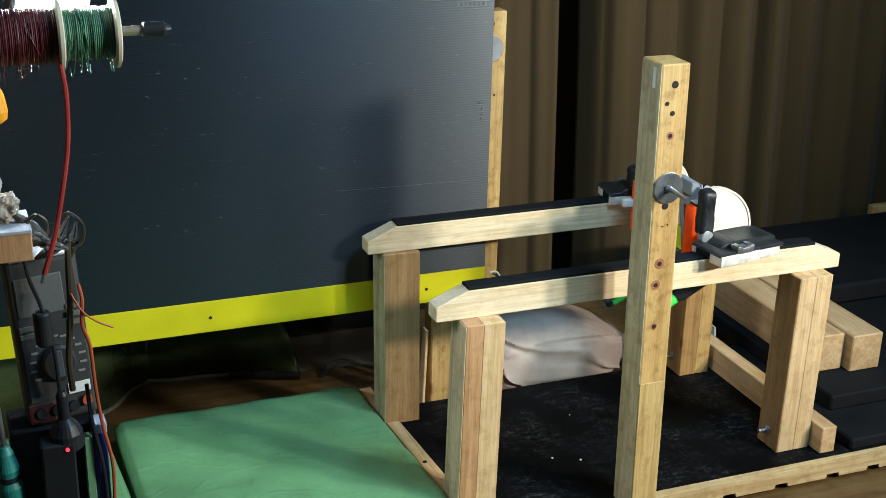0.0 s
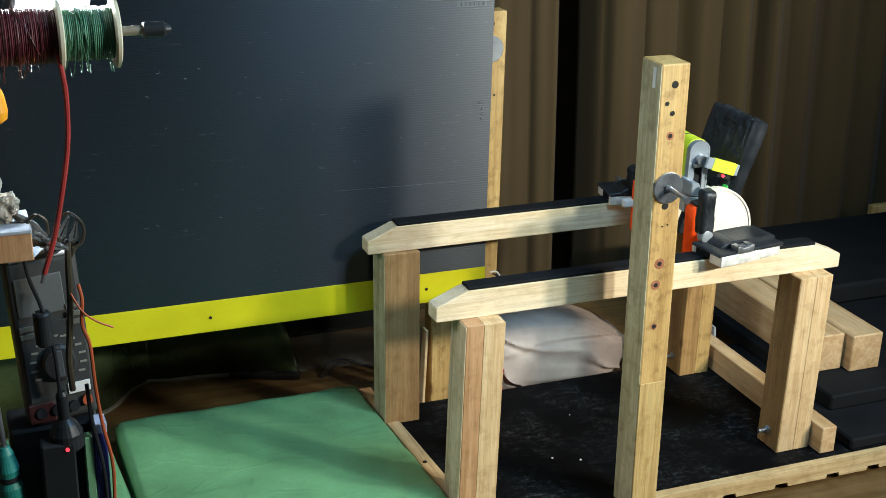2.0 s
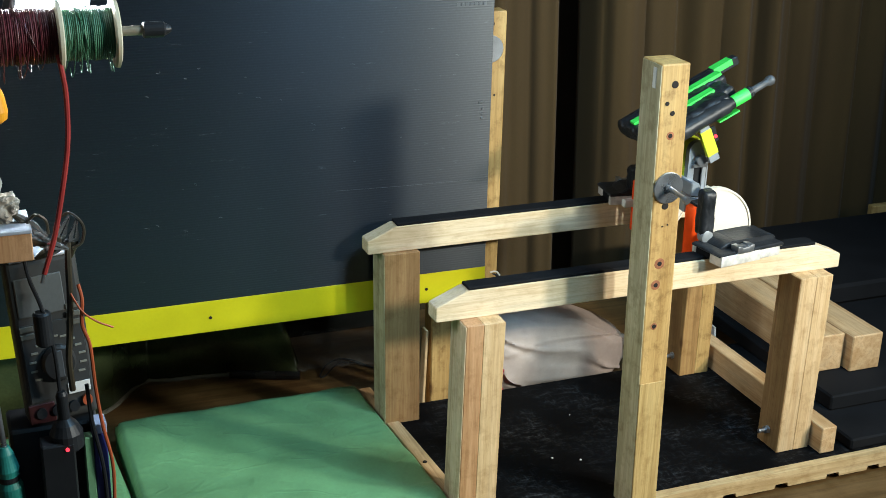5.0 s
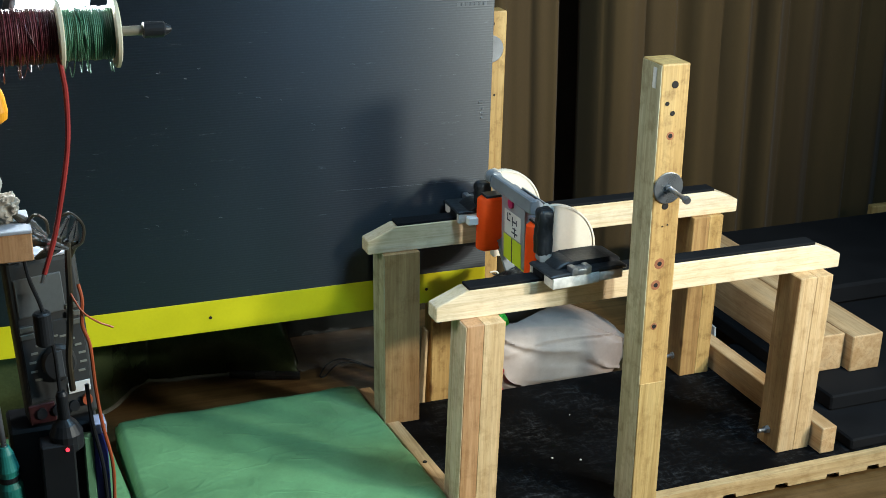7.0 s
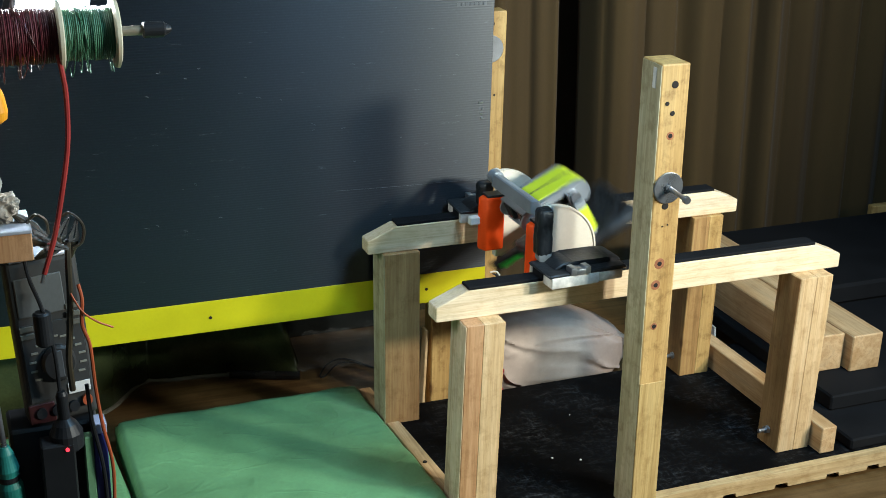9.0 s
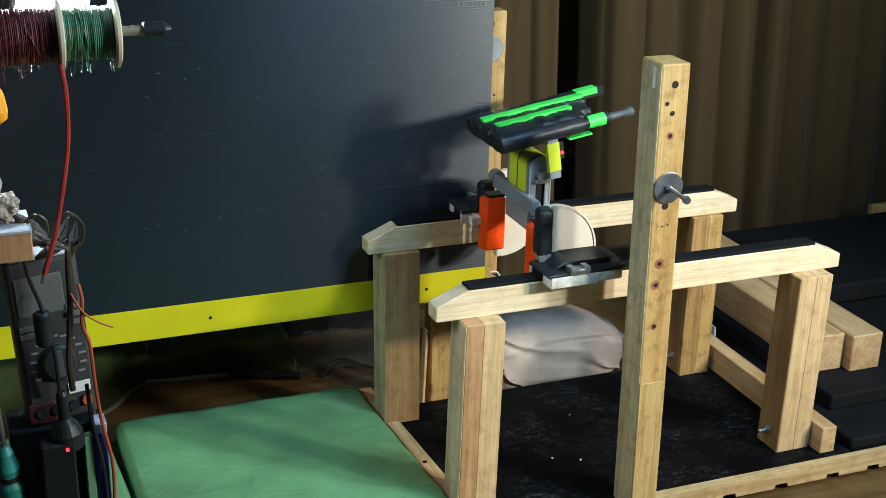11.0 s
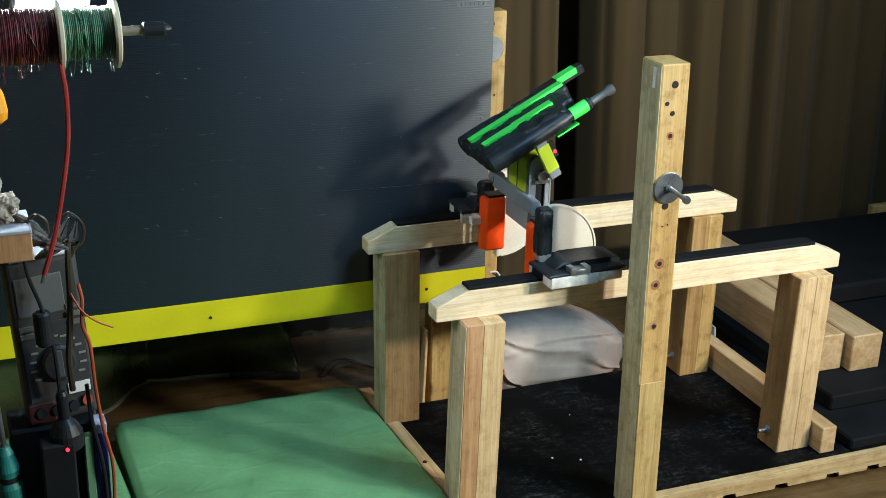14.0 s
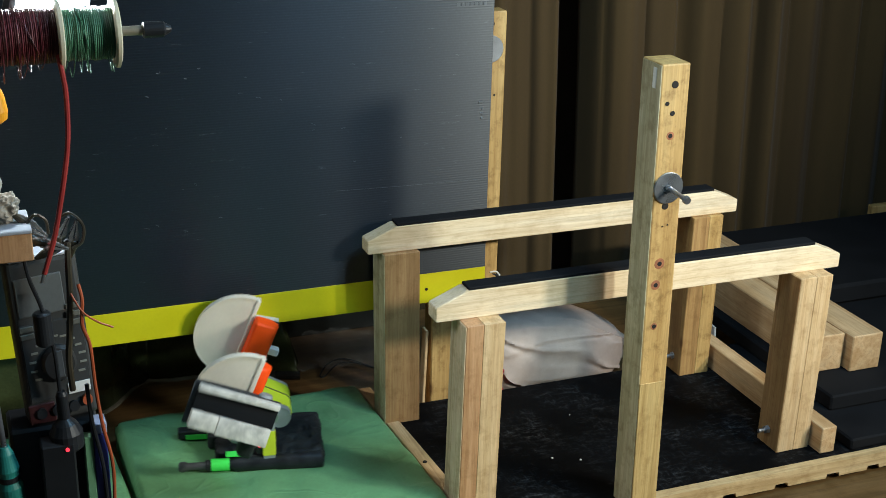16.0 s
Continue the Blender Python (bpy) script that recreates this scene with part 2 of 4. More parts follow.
def add_prism(bm, outline, y0, y1, plane="xz"):
    """An outline in the xz (or yz, xy) plane, drawn out along the third axis."""
    put = {"xz": lambda p, d: (p[0], d, p[1]), "yz": lambda p, d: (d, p[0], p[1]), "xy": lambda p, d: (p[0], p[1], d)}[plane]
    a = [bm.verts.new(put(p, y0)) for p in outline]
    b = [bm.verts.new(put(p, y1)) for p in outline]
    n = len(a)
    bm.faces.new(a)
    bm.faces.new(b[::-1])
    for i in range(n):
        bm.faces.new((a[i], b[i], b[(i + 1) % n], a[(i + 1) % n]))
    return bm


def prism(outline, y0, y1, plane="xz", bevel=0.0):
    bm = add_prism(bmesh.new(), outline, y0, y1, plane)
    if bevel:
        bmesh.ops.bevel(bm, geom=bm.edges[:], offset=bevel, segments=1, affect="EDGES")
    return bm


def lathe(profile, a, b, seg=32):
    """A turned body: (radius, distance) pairs along the line from a to b."""
    bm = bmesh.new()
    a, b = Vector(a), Vector(b)
    q = (b - a).to_track_quat("Z", "Y")
    rings = []
    for r, d in profile:
        rings.append([bm.verts.new(a + q @ Vector((r * math.cos(2 * math.pi * i / seg), r * math.sin(2 * math.pi * i / seg), d))) for i in range(seg)])
    for u, w in zip(rings, rings[1:]):
        for i in range(seg):
            bm.faces.new((u[i], u[(i + 1) % seg], w[(i + 1) % seg], w[i]))
    bm.faces.new(rings[0][::-1])
    bm.faces.new(rings[-1])
    return bm


def tube(points, r, seg=8, steps=8):
    """A wire: a round tube along a smooth line through the points."""
    pts = [Vector(p) for p in points]
    ext = [pts[0] * 2 - pts[1], *pts, pts[-1] * 2 - pts[-2]]
    line = []
    for i in range(1, len(ext) - 2):
        p0, p1, p2, p3 = ext[i - 1:i + 3]
        for k in range(steps):
            u = k / steps
            line.append(0.5 * (2 * p1 + (p2 - p0) * u + (2 * p0 - 5 * p1 + 4 * p2 - p3) * u * u + (3 * p1 - p0 - 3 * p2 + p3) * u ** 3))
    line.append(pts[-1])
    bm, rings = bmesh.new(), []
    side = Vector((0.3, 0.9, 0.2))
    for i, c in enumerate(line):
        d = (line[min(i + 1, len(line) - 1)] - line[max(i - 1, 0)]).normalized()
        side = (side - d * d.dot(side)).normalized()
        u, w = side, d.cross(side)
        rings.append([bm.verts.new(c + r * (u * math.cos(2 * math.pi * k / seg) + w * math.sin(2 * math.pi * k / seg))) for k in range(seg)])
    for a, b in zip(rings, rings[1:]):
        for k in range(seg):
            bm.faces.new((a[k], a[(k + 1) % seg], b[(k + 1) % seg], b[k]))
    bm.faces.new(rings[0][::-1])
    bm.faces.new(rings[-1])
    return bm


# ---- the room ----
TABLE_Z = -0.035
table = thing("workbench", "brown varnished wooden workbench top under the apparatus", "table", kind="structure")
part("tabletop", box((-0.95, -0.50, TABLE_Z - 0.03), (1.75, 0.78, TABLE_Z), 0.003), TABLE_WOOD, table)
for x in (-0.85, 1.65):
    for y in (-0.42, 0.66):
        part("leg", box((x - 0.03, y - 0.03, -0.75), (x + 0.03, y + 0.03, TABLE_Z - 0.03), 0.002), TABLE_WOOD, table)
tagged(part("floor", box((-2.6, -2.6, -0.80), (3.2, 1.3, -0.75)), FLOOR_MAT), "dark wooden floor of the workroom", "floor", kind="structure")
tagged(part("ceiling", box((-2.6, -2.6, 2.45), (3.2, 1.3, 2.5)), PLASTER), "off-white plaster ceiling", "ceiling", kind="structure")
for n, lo, hi in (("wall_north", (-2.6, 1.2, -0.75), (3.2, 1.3, 2.45)), ("wall_south", (-2.6, -2.6, -0.75), (3.2, -2.5, 2.45)),
                  ("wall_west", (-2.6, -2.5, -0.75), (-2.5, 1.2, 2.45)), ("wall_east", (3.1, -2.5, -0.75), (3.2, 1.2, 2.45))):
    tagged(part(n, box(lo, hi), FLOOR_MAT if n == "wall_north" else PLASTER), "dark boarded wall" if n == "wall_north" else "plain off-white plaster wall", "wall", kind="structure")


def curtain():
    """A hanging cloth with uneven vertical folds and one deep dark gap between two lengths."""
    for x0, x1, lab in ((0.18, 0.643, "brown curtain length hanging in soft folds"), (0.703, 2.60, "wide brown curtain hanging in vertical folds")):
        bm, cols = bmesh.new(), []
        n, rows = int((x1 - x0) / 0.003), 14
        rng = random.Random(int(x0 * 100))
        folds = [(rng.uniform(28, 85), rng.uniform(0, 6.28), rng.uniform(0.004, 0.009)) for _ in range(5)]
        folds.append((17.0, rng.uniform(0, 6.28), 0.014))
        pleats = [(rng.uniform(62, 74), rng.uniform(0, 6.28), 0.0100)]
        folds += [(rng.uniform(105, 175), rng.uniform(0, 6.28), rng.uniform(0.0010, 0.0018)) for _ in range(2)]
        for i in range(n + 1):
            x = x0 + (x1 - x0) * i / n
            col = []
            for j in range(rows + 1):
                z = -0.70 + 2.6 * j / rows
                sway = 0.012 * noise.noise((x * 2, z * 0.9, 1.7))
                y = 0.86 + sum(a * math.sin(k * (x + sway) + p + 0.25 * z) for k, p, a in folds)
                # pressed pleats: a round front and a narrow crease behind it
                y += sum(a * (1 - 2 * abs(math.sin(0.5 * (k * (x + sway) + p))) ** 0.6) for k, p, a in pleats)
                if i < 14:
                    y += 0.09 * (1 - i / 14) ** 1.5
                if i > n - 14:
                    y += 0.09 * (1 - (n - i) / 14) ** 1.5
                col.append(bm.verts.new((x + sway - 0.036 * z, y, z)))
            cols.append(col)
        for a, b in zip(cols, cols[1:]):
            for j in range(rows):
                bm.faces.new((a[j], b[j], b[j + 1], a[j + 1]))
        ob = part("curtain", bm, CURTAIN)
        smooth(ob, 80)
        s = ob.modifiers.new("thickness", "SOLIDIFY")
        s.thickness = 0.0015
        tagged(ob, lab, "curtain", group="curtains behind the bench")


curtain()

# ---- the base board, its strips and the green mat ----
base = thing("base_board", "black scratched base board edged with pale wooden strips", "board")
part("panel", box((0.036, -0.066, TABLE_Z), (1.45, 0.327, 0.0), 0.001), SCRATCHED, base)
part("end_strip", prism([(0.056, -0.46), (0.083, -0.46), (0.0390, 0.405), (0.0170, 0.405)], TABLE_Z, 0.004, "xy", 0.0012), PALE_Y, base, "pale wooden edge strip with dark screws")
outline = [(0.325, 0.002), (1.45, 0.002), (1.45, -0.026)]
for x in (1.30, 1.065, 0.965, 0.855, 0.745, 0.665, 0.566, 0.469):
    outline += [(x + 0.013, -0.026), (x + 0.011, -0.019), (x - 0.011, -0.019), (x - 0.013, -0.026)]
outline += [(0.325, -0.026)]
part("front_strip", prism(outline, -0.084, -0.067, "xz"), PALE_XF, base, "pale wooden front strip with notched lower edge")
for x, y in ((0.0324, 0.276), (0.0385, 0.1292), (0.045, 0.0), (0.052, -0.14)):
    part("screw", rod((x, y, 0.003), (x, y, 0.0052), 0.0036, seg=10), HOLE, base)

mat = thing("landing_mat", "soft green vinyl landing mat with rounded edges", "mat")


def cushion(lo, hi, r, seed):
    bm = bmesh.new()
    n, m = 70, 90
    top = []
    for i in range(n + 1):
        row = []
        for j in range(m + 1):
            u, v = i / n, j / m
            x, y = lo[0] + (hi[0] - lo[0]) * u, lo[1] + (hi[1] - lo[1]) * v
            d = min(x - lo[0], hi[0] - x, y - lo[1], hi[1] - y)
            drop = 0 if d > r else r - math.sqrt(max(0, r * r - (r - d) ** 2))
            h = 0.0050 * noise.noise((x * 8, y * 7, seed)) + 0.0075 * max(0, noise.noise((x * 9 + y * 14, y * 5 - x * 3, seed)) - 0.1) + 0.0020 * noise.noise((x * 26 + y * 9, y * 22, seed))
            row.append(bm.verts.new((x + 0.046 * (0.40 - y) * u, y, hi[2] - drop + h)))
        top.append(row)
    for i in range(n):
        for j in range(m):
            bm.faces.new((top[i][j], top[i + 1][j], top[i + 1][j + 1], top[i][j + 1]))
    edge = [top[i][0] for i in range(n + 1)] + [top[n][j] for j in range(1, m + 1)] + [top[i][m] for i in range(n - 1, -1, -1)] + [top[0][j] for j in range(m - 1, 0, -1)]
    low = [bm.verts.new((v.co.x, v.co.y, lo[2])) for v in edge]
    for k in range(len(edge)):
        q = (k + 1) % len(edge)
        bm.faces.new((edge[k], low[k], low[q], edge[q]))
    bm.faces.new(low[::-1])
    return bm


smooth(part("pad", cushion((-0.405, -0.46, TABLE_Z), (0.013, 0.405, 0.016), 0.012, 3.0), MAT_GREEN, mat), 60)
smooth(part("pad", cushion((-0.80, -0.46, TABLE_Z), (-0.424, 0.405, 0.014), 0.012, 8.0), MAT_GREEN, mat), 60)

# ---- the parallel bars: four uprights, two rails, cross rail ----
RAIL_Z, RAIL_TOP = 0.3063, 0.3488
bars = thing("parallel_bars", "pale wooden parallel bars with black rubber strips on four posts", "gym apparatus")


def rail(x, y, length):
    c, h, t = 0.047, 0.0225, 0.030
    pts = [(x, RAIL_Z + 0.002), (x + 0.002, RAIL_Z), (x + length - 0.002, RAIL_Z), (x + length, RAIL_Z + 0.002), (x + length, RAIL_Z + h),
           (x + length - c, RAIL_TOP), (x + c, RAIL_TOP), (x, RAIL_Z + h)]
    r = part("rail", prism(pts, y, y + t, "xz", 0.0012), PALE, bars)
    part("rubber_strip", box((x + c + 0.003, y + 0.002, RAIL_TOP), (x + length - c - 0.002, y + t - 0.001, RAIL_TOP + 0.0045), 0.0008), RUBBER, r, "black rubber grip strip")


rail(0.0, 0.0, 0.688)
rail(-0.008, 0.2795, 0.688)


def upright(x, y, w1, first, second, depth=0.056):
    """A post glued from two boards, the seam showing on the front."""
    p = part("post", box((x, y, 0.0), (x + w1, y + depth, RAIL_Z), 0.001), first, bars, "post of two boards glued together")
    if w1 < 0.0595:
        part("board", box((x + w1, y, 0.0), (x + 0.060, y + depth, RAIL_Z), 0.001), second, p)
    return p


def lean_post(p, shift, slope):
    """Sets a post a little out of plumb, with the boards on it."""
    for o in (p, *p.children):
        for v in o.data.vertices:
            v.co.x += shift + slope * (v.co.z - 0.15)


p = upright(0.0354, -0.026, 0.0265, RED_Z, PALE_Z)
for y in (-0.0255, -0.007, 0.0115):
    part("side_board", box((0.0340, y, 0.0), (0.0353, y + 0.018, RAIL_Z - 0.001), 0.0004), ASH_Z, p, "pale weathered side board")
lean_post(p, -0.0004, 0.014)
p = upright(0.5976, -0.026, 0.030, PALE_Z, PALE_Z)
# thin added skin: this side's shade is put into the browner wood colour
part("side_board", box((0.5962, -0.0255, 0.0), (0.5975, 0.0295, RAIL_Z - 0.001), 0.0004), BROWN_Z, p, "side of the post with its shade painted in brown")
lean_post(p, -0.0005, 0.014)
p = upright(0.0226, 0.270, 0.060, BROWN_Z, BROWN_Z)
for y in (0.2705, 0.2985):
    part("side_board", box((0.0212, y, 0.0), (0.0225, y + 0.027, RAIL_Z - 0.001), 0.0004), GREY_Z, p, "weathered grey-green side board")
lean_post(p, -0.0030, -0.014)
upright(0.588, 0.270, 0.032, DARK_Z, STICK_Z)
part("cross_rail", box((0.6585, -0.053, 0.0005), (0.687, 0.335, 0.047), 0.0015), PALE_Y, bars, "pale wooden cross rail bolted to the posts")
for y in (0.002, 0.298):
    part("bolt", add_rod(rod((0.574, y, 0.030), (0.5975, y, 0.030), 0.0034, seg=12), (0.586, y, 0.030), (0.5925, y, 0.030), 0.007, seg=6), STEEL, bars, "zinc-plated bolt and nut")


# ---- the two drilled stakes with their big washers ----
def stake(name, x, y, w, d, z0, z1, lean, label, washer_z, holes, mat_, washer_x=None):
    s = thing(name, label, "wooden post", at=(x, y, z0))
    top = z1 - z0
    bm = box((0, 0, 0), (w, d, top), 0.0022, seg=2)
    for v in bm.verts:
        v.co.x += lean * v.co.z + 0.0006 * math.sin(v.co.z * 31)
    part("stick", bm, mat_, s)
    for hx, hz, r in holes:
        part("hole", rod((hx - 0.003 + lean * (hz - z0), -0.0008, hz - z0), (hx - 0.003 + lean * (hz - z0), 0.001, hz - z0), r, seg=14), HOLE, s)
    wx, wz = (0.5 * w if washer_x is None else washer_x) + lean * (washer_z - z0), washer_z - z0
    part("washer", lathe([(0.0215, 0), (0.0225, 0.0006), (0.0225, 0.0022), (0.0215, 0.0028), (0.0055, 0.0028), (0.005, 0.0032)], (wx, 0.0, wz), (wx, -0.01, wz), 36), STEEL, s, "large zinc-plated washer")
    return s, wx, wz


st, wx, wz = stake("drilled_stake", 0.2795, -0.105, 0.043, 0.052, TABLE_Z, 0.684, -0.0130,
                   "yellowed wooden stake with drilled holes and a large washer", 0.512,
                   [(0.0239, 0.6559, 0.005), (0.014, 0.6305, 0.003), (0.023, 0.6166, 0.0034), (0.0222, 0.5853, 0.0032), (0.0226, 0.4856, 0.005), (0.0206, 0.4007, 0.0034), (0.0169, 0.3688, 0.0032), (0.0192, 0.3049, 0.0032), (0.0206, 0.4561, 0.0012), (0.0285, 0.4577, 0.0012)], STICK_Z)
RUST = plain("reddish_bare_wood", (0.36, 0.13, 0.055), 0.8, vary=0.4, stain=120)
bm = rod((wx, 0.0, wz), (wx, -0.006, wz), 0.0065, seg=6)
add_rod(bm, (wx, -0.004, wz), (wx + 0.004, -0.040, wz - 0.004), 0.0034, seg=12)
add_rod(bm, (wx + 0.004, -0.040, wz - 0.004), (wx + 0.0046, -0.046, wz - 0.005), 0.0058, 0.005, seg=12)
part("bolt", bm, STEEL, st, "zinc-plated bolt with a hex nut")
for hx, hz, r in ((0.0176, 0.4007, 0.0085), (0.0139, 0.3688, 0.0078), (0.0192, 0.5853, 0.0062), (0.0162, 0.3049, 0.0056)):
    x_ = hx - 0.0130 * (hz - TABLE_Z)
    part("countersink", lathe([(r, 0), (r * 0.93, 0.0003), (r * 0.6, 0.0004)], (x_, 0.0002, hz - TABLE_Z), (x_, -0.01, hz - TABLE_Z), 20), RUST, st)
part("splinter_patch", box((0.0006, -0.0010, 0.0), (0.0418, 0.0006, 0.250), 0.0004, Matrix.Rotation(-0.013, 4, "Y")), wood("rough_split_pine", (0.60, 0.42, 0.17), (0.40, 0.26, 0.09), "z", rings=1.6), st, "rough split surface of the lower stake")
part("weathered_side", prism([(-0.0008 - 0.013 * 0.0, 0.0), (0.0004, 0.0), (0.0004 - 0.013 * 0.717, 0.717), (-0.0008 - 0.013 * 0.717, 0.717)], 0.001, 0.051), GREY_Z, st, "weathered grey-green side of the stake")
part("paint_mark", box((-0.0112, 0.012, 0.684), (-0.0098, 0.020, 0.712), 0.0003), WHITE, st, "smear of white paint")
stake("drilled_stake", 0.210, 0.346, 0.039, 0.030, TABLE_Z, 0.672, 0.0, "yellowed wooden stake with a washer behind the black panel",
      0.611, [(0.016, 0.652, 0.0042), (0.012, 0.492, 0.0040), (0.024, 0.534, 0.0018)], STICK_Z, 0.011)
short = thing("short_stake", "short yellowed wooden stake behind the board", "wooden post", at=(0.131, 0.347, TABLE_Z))
part("stick", box((0, 0, 0), (0.036, 0.036, 0.30), 0.002), STICK_Z, short)
part("sliver", box((-0.016, 0.0, 0.0), (-0.011, 0.02, 0.16), 0.001, Matrix.Rotation(radians(2), 4, "Y")), PALE_Z, short)

# ---- the black panel with its yellow tape ----
screen = thing("backdrop_panel", "black corrugated plastic panel with yellow tape along its lower edge", "panel")
part("sheet", box((-0.95, 0.338, 0.184), (0.2225, 0.3445, 0.98), 0.0006), CORRUGATED, screen)
part("tape", box((-0.95, 0.3366, 0.1835), (0.2225, 0.3378, 0.2365), 0.0003), TAPE_YELLOW, screen, "wide yellow adhesive tape")
for x, z in ((0.1155, 0.2085), (-0.252, 0.208)):
    part("tack", rod((x, 0.3355, z), (x, 0.3385, z), 0.0026, seg=10), HOLE, screen)
for x in (-0.90, -0.64):
    part("stand_foot", box((x, 0.346, TABLE_Z), (x + 0.03, 0.376, 0.60), 0.001), GREY_Z, screen)

part("crease", tube([(-0.045, 0.3372, 0.399), (0.05, 0.3372, 0.3965), (0.14, 0.3372, 0.3955), (0.221, 0.3372, 0.394)], 0.0004, 5), SCUFF, screen, "pale crease across the sheet")
rng = random.Random(12)
for k in range(26):
    x, z, w = rng.uniform(-0.35, 0.215), rng.uniform(0.27, 0.64), rng.uniform(0.002, 0.009)
    part("scuff", tube([(x, 0.3374, z), (x + w * 0.5, 0.3374, z + rng.uniform(-0.001, 0.001)), (x + w, 0.3374, z + rng.uniform(-0.003, 0.002))], rng.uniform(0.0003, 0.0006), 4, 3), SCUFF, screen)
for z, w in ((0.5245, 0.008), (0.506, 0.005), (0.498, 0.004), (0.514, 0.003)):
    part("scuff", box((0.2085 - w, 0.3366, z), (0.2085, 0.3378, z + 0.003), 0.0003), STEEL, screen)
for k in range(7):
    part("print_bar", box((0.158 + k * 0.0075, 0.3372, 0.6845), (0.1635 + k * 0.0075, 0.3379, 0.6895)), SCUFF, screen)
cord = thing("cord_loop", "short dark cord hanging at the corner of the panel", "cord")
part("cord", tube([(0.206, 0.352, 0.225), (0.222, 0.350, 0.214), (0.240, 0.348, 0.217), (0.251, 0.346, 0.211), (0.247, 0.346, 0.203), (0.230, 0.348, 0.206), (0.212, 0.350, 0.210)], 0.0022), BLACK, cord)
part("tie", tube([(0.236, 0.346, 0.2205), (0.247, 0.345, 0.221), (0.254, 0.345, 0.213)], 0.0014), WHITE, cord, "white cable tie")

# ---- lumber and black slabs at the far end ----
slab = thing("foam_slab", "flat black foam slab lying on the base board", "slab")
part("sheet", box((0.715, -0.060, 0.0), (1.44, 0.325, 0.020), 0.003), RUBBER, slab)
slab = thing("foam_slab", "thick black foam slab under the lumber", "slab")
part("sheet", box((0.742, 0.035, 0.0205), (1.46, 0.70, 0.048), 0.003), RUBBER, slab)
slab = thing("foam_slab", "dark folded foam slab behind the lumber", "slab")
part("sheet", box((0.90, 0.36, 0.0485), (1.60, 0.70, 0.09), 0.006), RUBBER, slab)
for x0, x1, y0, y1, lab in ((0.760, 0.8245, 0.121, 0.66, "pale square pine beam resting on black foam"), (0.829, 0.893, 0.103, 0.655, "pale square pine beam with rough sawn end")):
    b = thing("lumber_beam", lab, "timber", group="lumber beams")
    part("beam", box((x0, y0, 0.0485), (x1, y1, 0.117), 0.002), PALE_Y, b)
tab = thing("white_bracket", "small white plastic bracket standing beside the black foam", "bracket")
part("plate", prism([(0.3689, TABLE_Z), (0.3366, TABLE_Z), (0.3366, 0.0150), (0.3500, 0.0180), (0.3541, 0.0440), (0.3689, 0.0440)], 0.7115, 0.7146, "yz"), WHITE, tab)


# ---- white canvas bag behind the board ----
def bag():
    """A slack cloth bag: flat-topped, pulled into a few straight creases, one corner folded over."""
    bm = bmesh.new()
    bmesh.ops.create_icosphere(bm, subdivisions=6, radius=1)
    for v in bm.verts:
        p = v.co.copy()
        s = Vector((abs(p.x) ** 0.55 * math.copysign(1, p.x), abs(p.y) ** 0.7 * math.copysign(1, p.y), abs(p.z) ** 0.62 * math.copysign(1, p.z)))
        k = 0.07 * noise.noise(p * 1.3) + 0.03 * noise.noise(p * 4.1)
        # sharp pulled creases running down to the right, and softer cross folds
        for n, d, w, h in (((0.62, 0.0, 0.78), 0.05, 0.035, 0.075), ((0.70, 0.1, 0.70), 0.62, 0.05, 0.05), ((-0.35, 0.0, 0.94), 0.30, 0.04, 0.035), ((0.85, 0.0, 0.52), -0.48, 0.05, 0.05)):
            q = p.dot(Vector(n)) - d + 0.08 * noise.noise(p * 1.7)
            k += h * math.exp(-abs(q) / w) * (1 if q > 0 else 0.35) - 0.5 * h * math.exp(-((q + 2 * w) / w) ** 2)
        top = 0.100 - 0.045 * max(0.0, s.x) ** 2 - 0.012 * s.x
        z = 0.030 + (top - 0.030) * s.z * (1 + k) if s.z > 0 else 0.030 + 0.075 * s.z * (1 + k)
        v.co = Vector((0.388 + 0.158 * s.x * (1 + 0.6 * k), 0.425 + 0.075 * s.y * (1 + k), max(TABLE_Z + 0.001, z)))
    return bm


sack = thing("canvas_bag", "slumped white canvas bag with soft creases", "bag")
smooth(part("body", bag(), CANVAS, sack), 70)
part("strap", tube([(0.265, 0.345, 0.03), (0.262, 0.352, 0.0), (0.275, 0.353, -0.03)], 0.006), RED_WIRE, sack, "red strap")

# ---- loose things on the bench behind the mat ----
sheet = thing("glossy_sheet", "glossy black sheet standing at the back of the bench", "panel")
part("sheet", box((-0.95, 0.728, TABLE_Z), (0.20, 0.736, 0.30), 0.001, None), GLOSS_BLACK, sheet)
sheet = thing("plastic_film", "dark plastic film, the mat's green reflection painted in, hanging with a rolled shiny hem", "plastic sheet")
HEM = [(-0.66, 0.480), (-0.52, 0.485), (-0.43, 0.505), (-0.389, 0.536), (-0.350, 0.590), (-0.315, 0.618), (-0.274, 0.606), (-0.239, 0.605), (-0.170, 0.595), (-0.110, 0.570), (-0.052, 0.547)]
bm, last = bmesh.new(), None
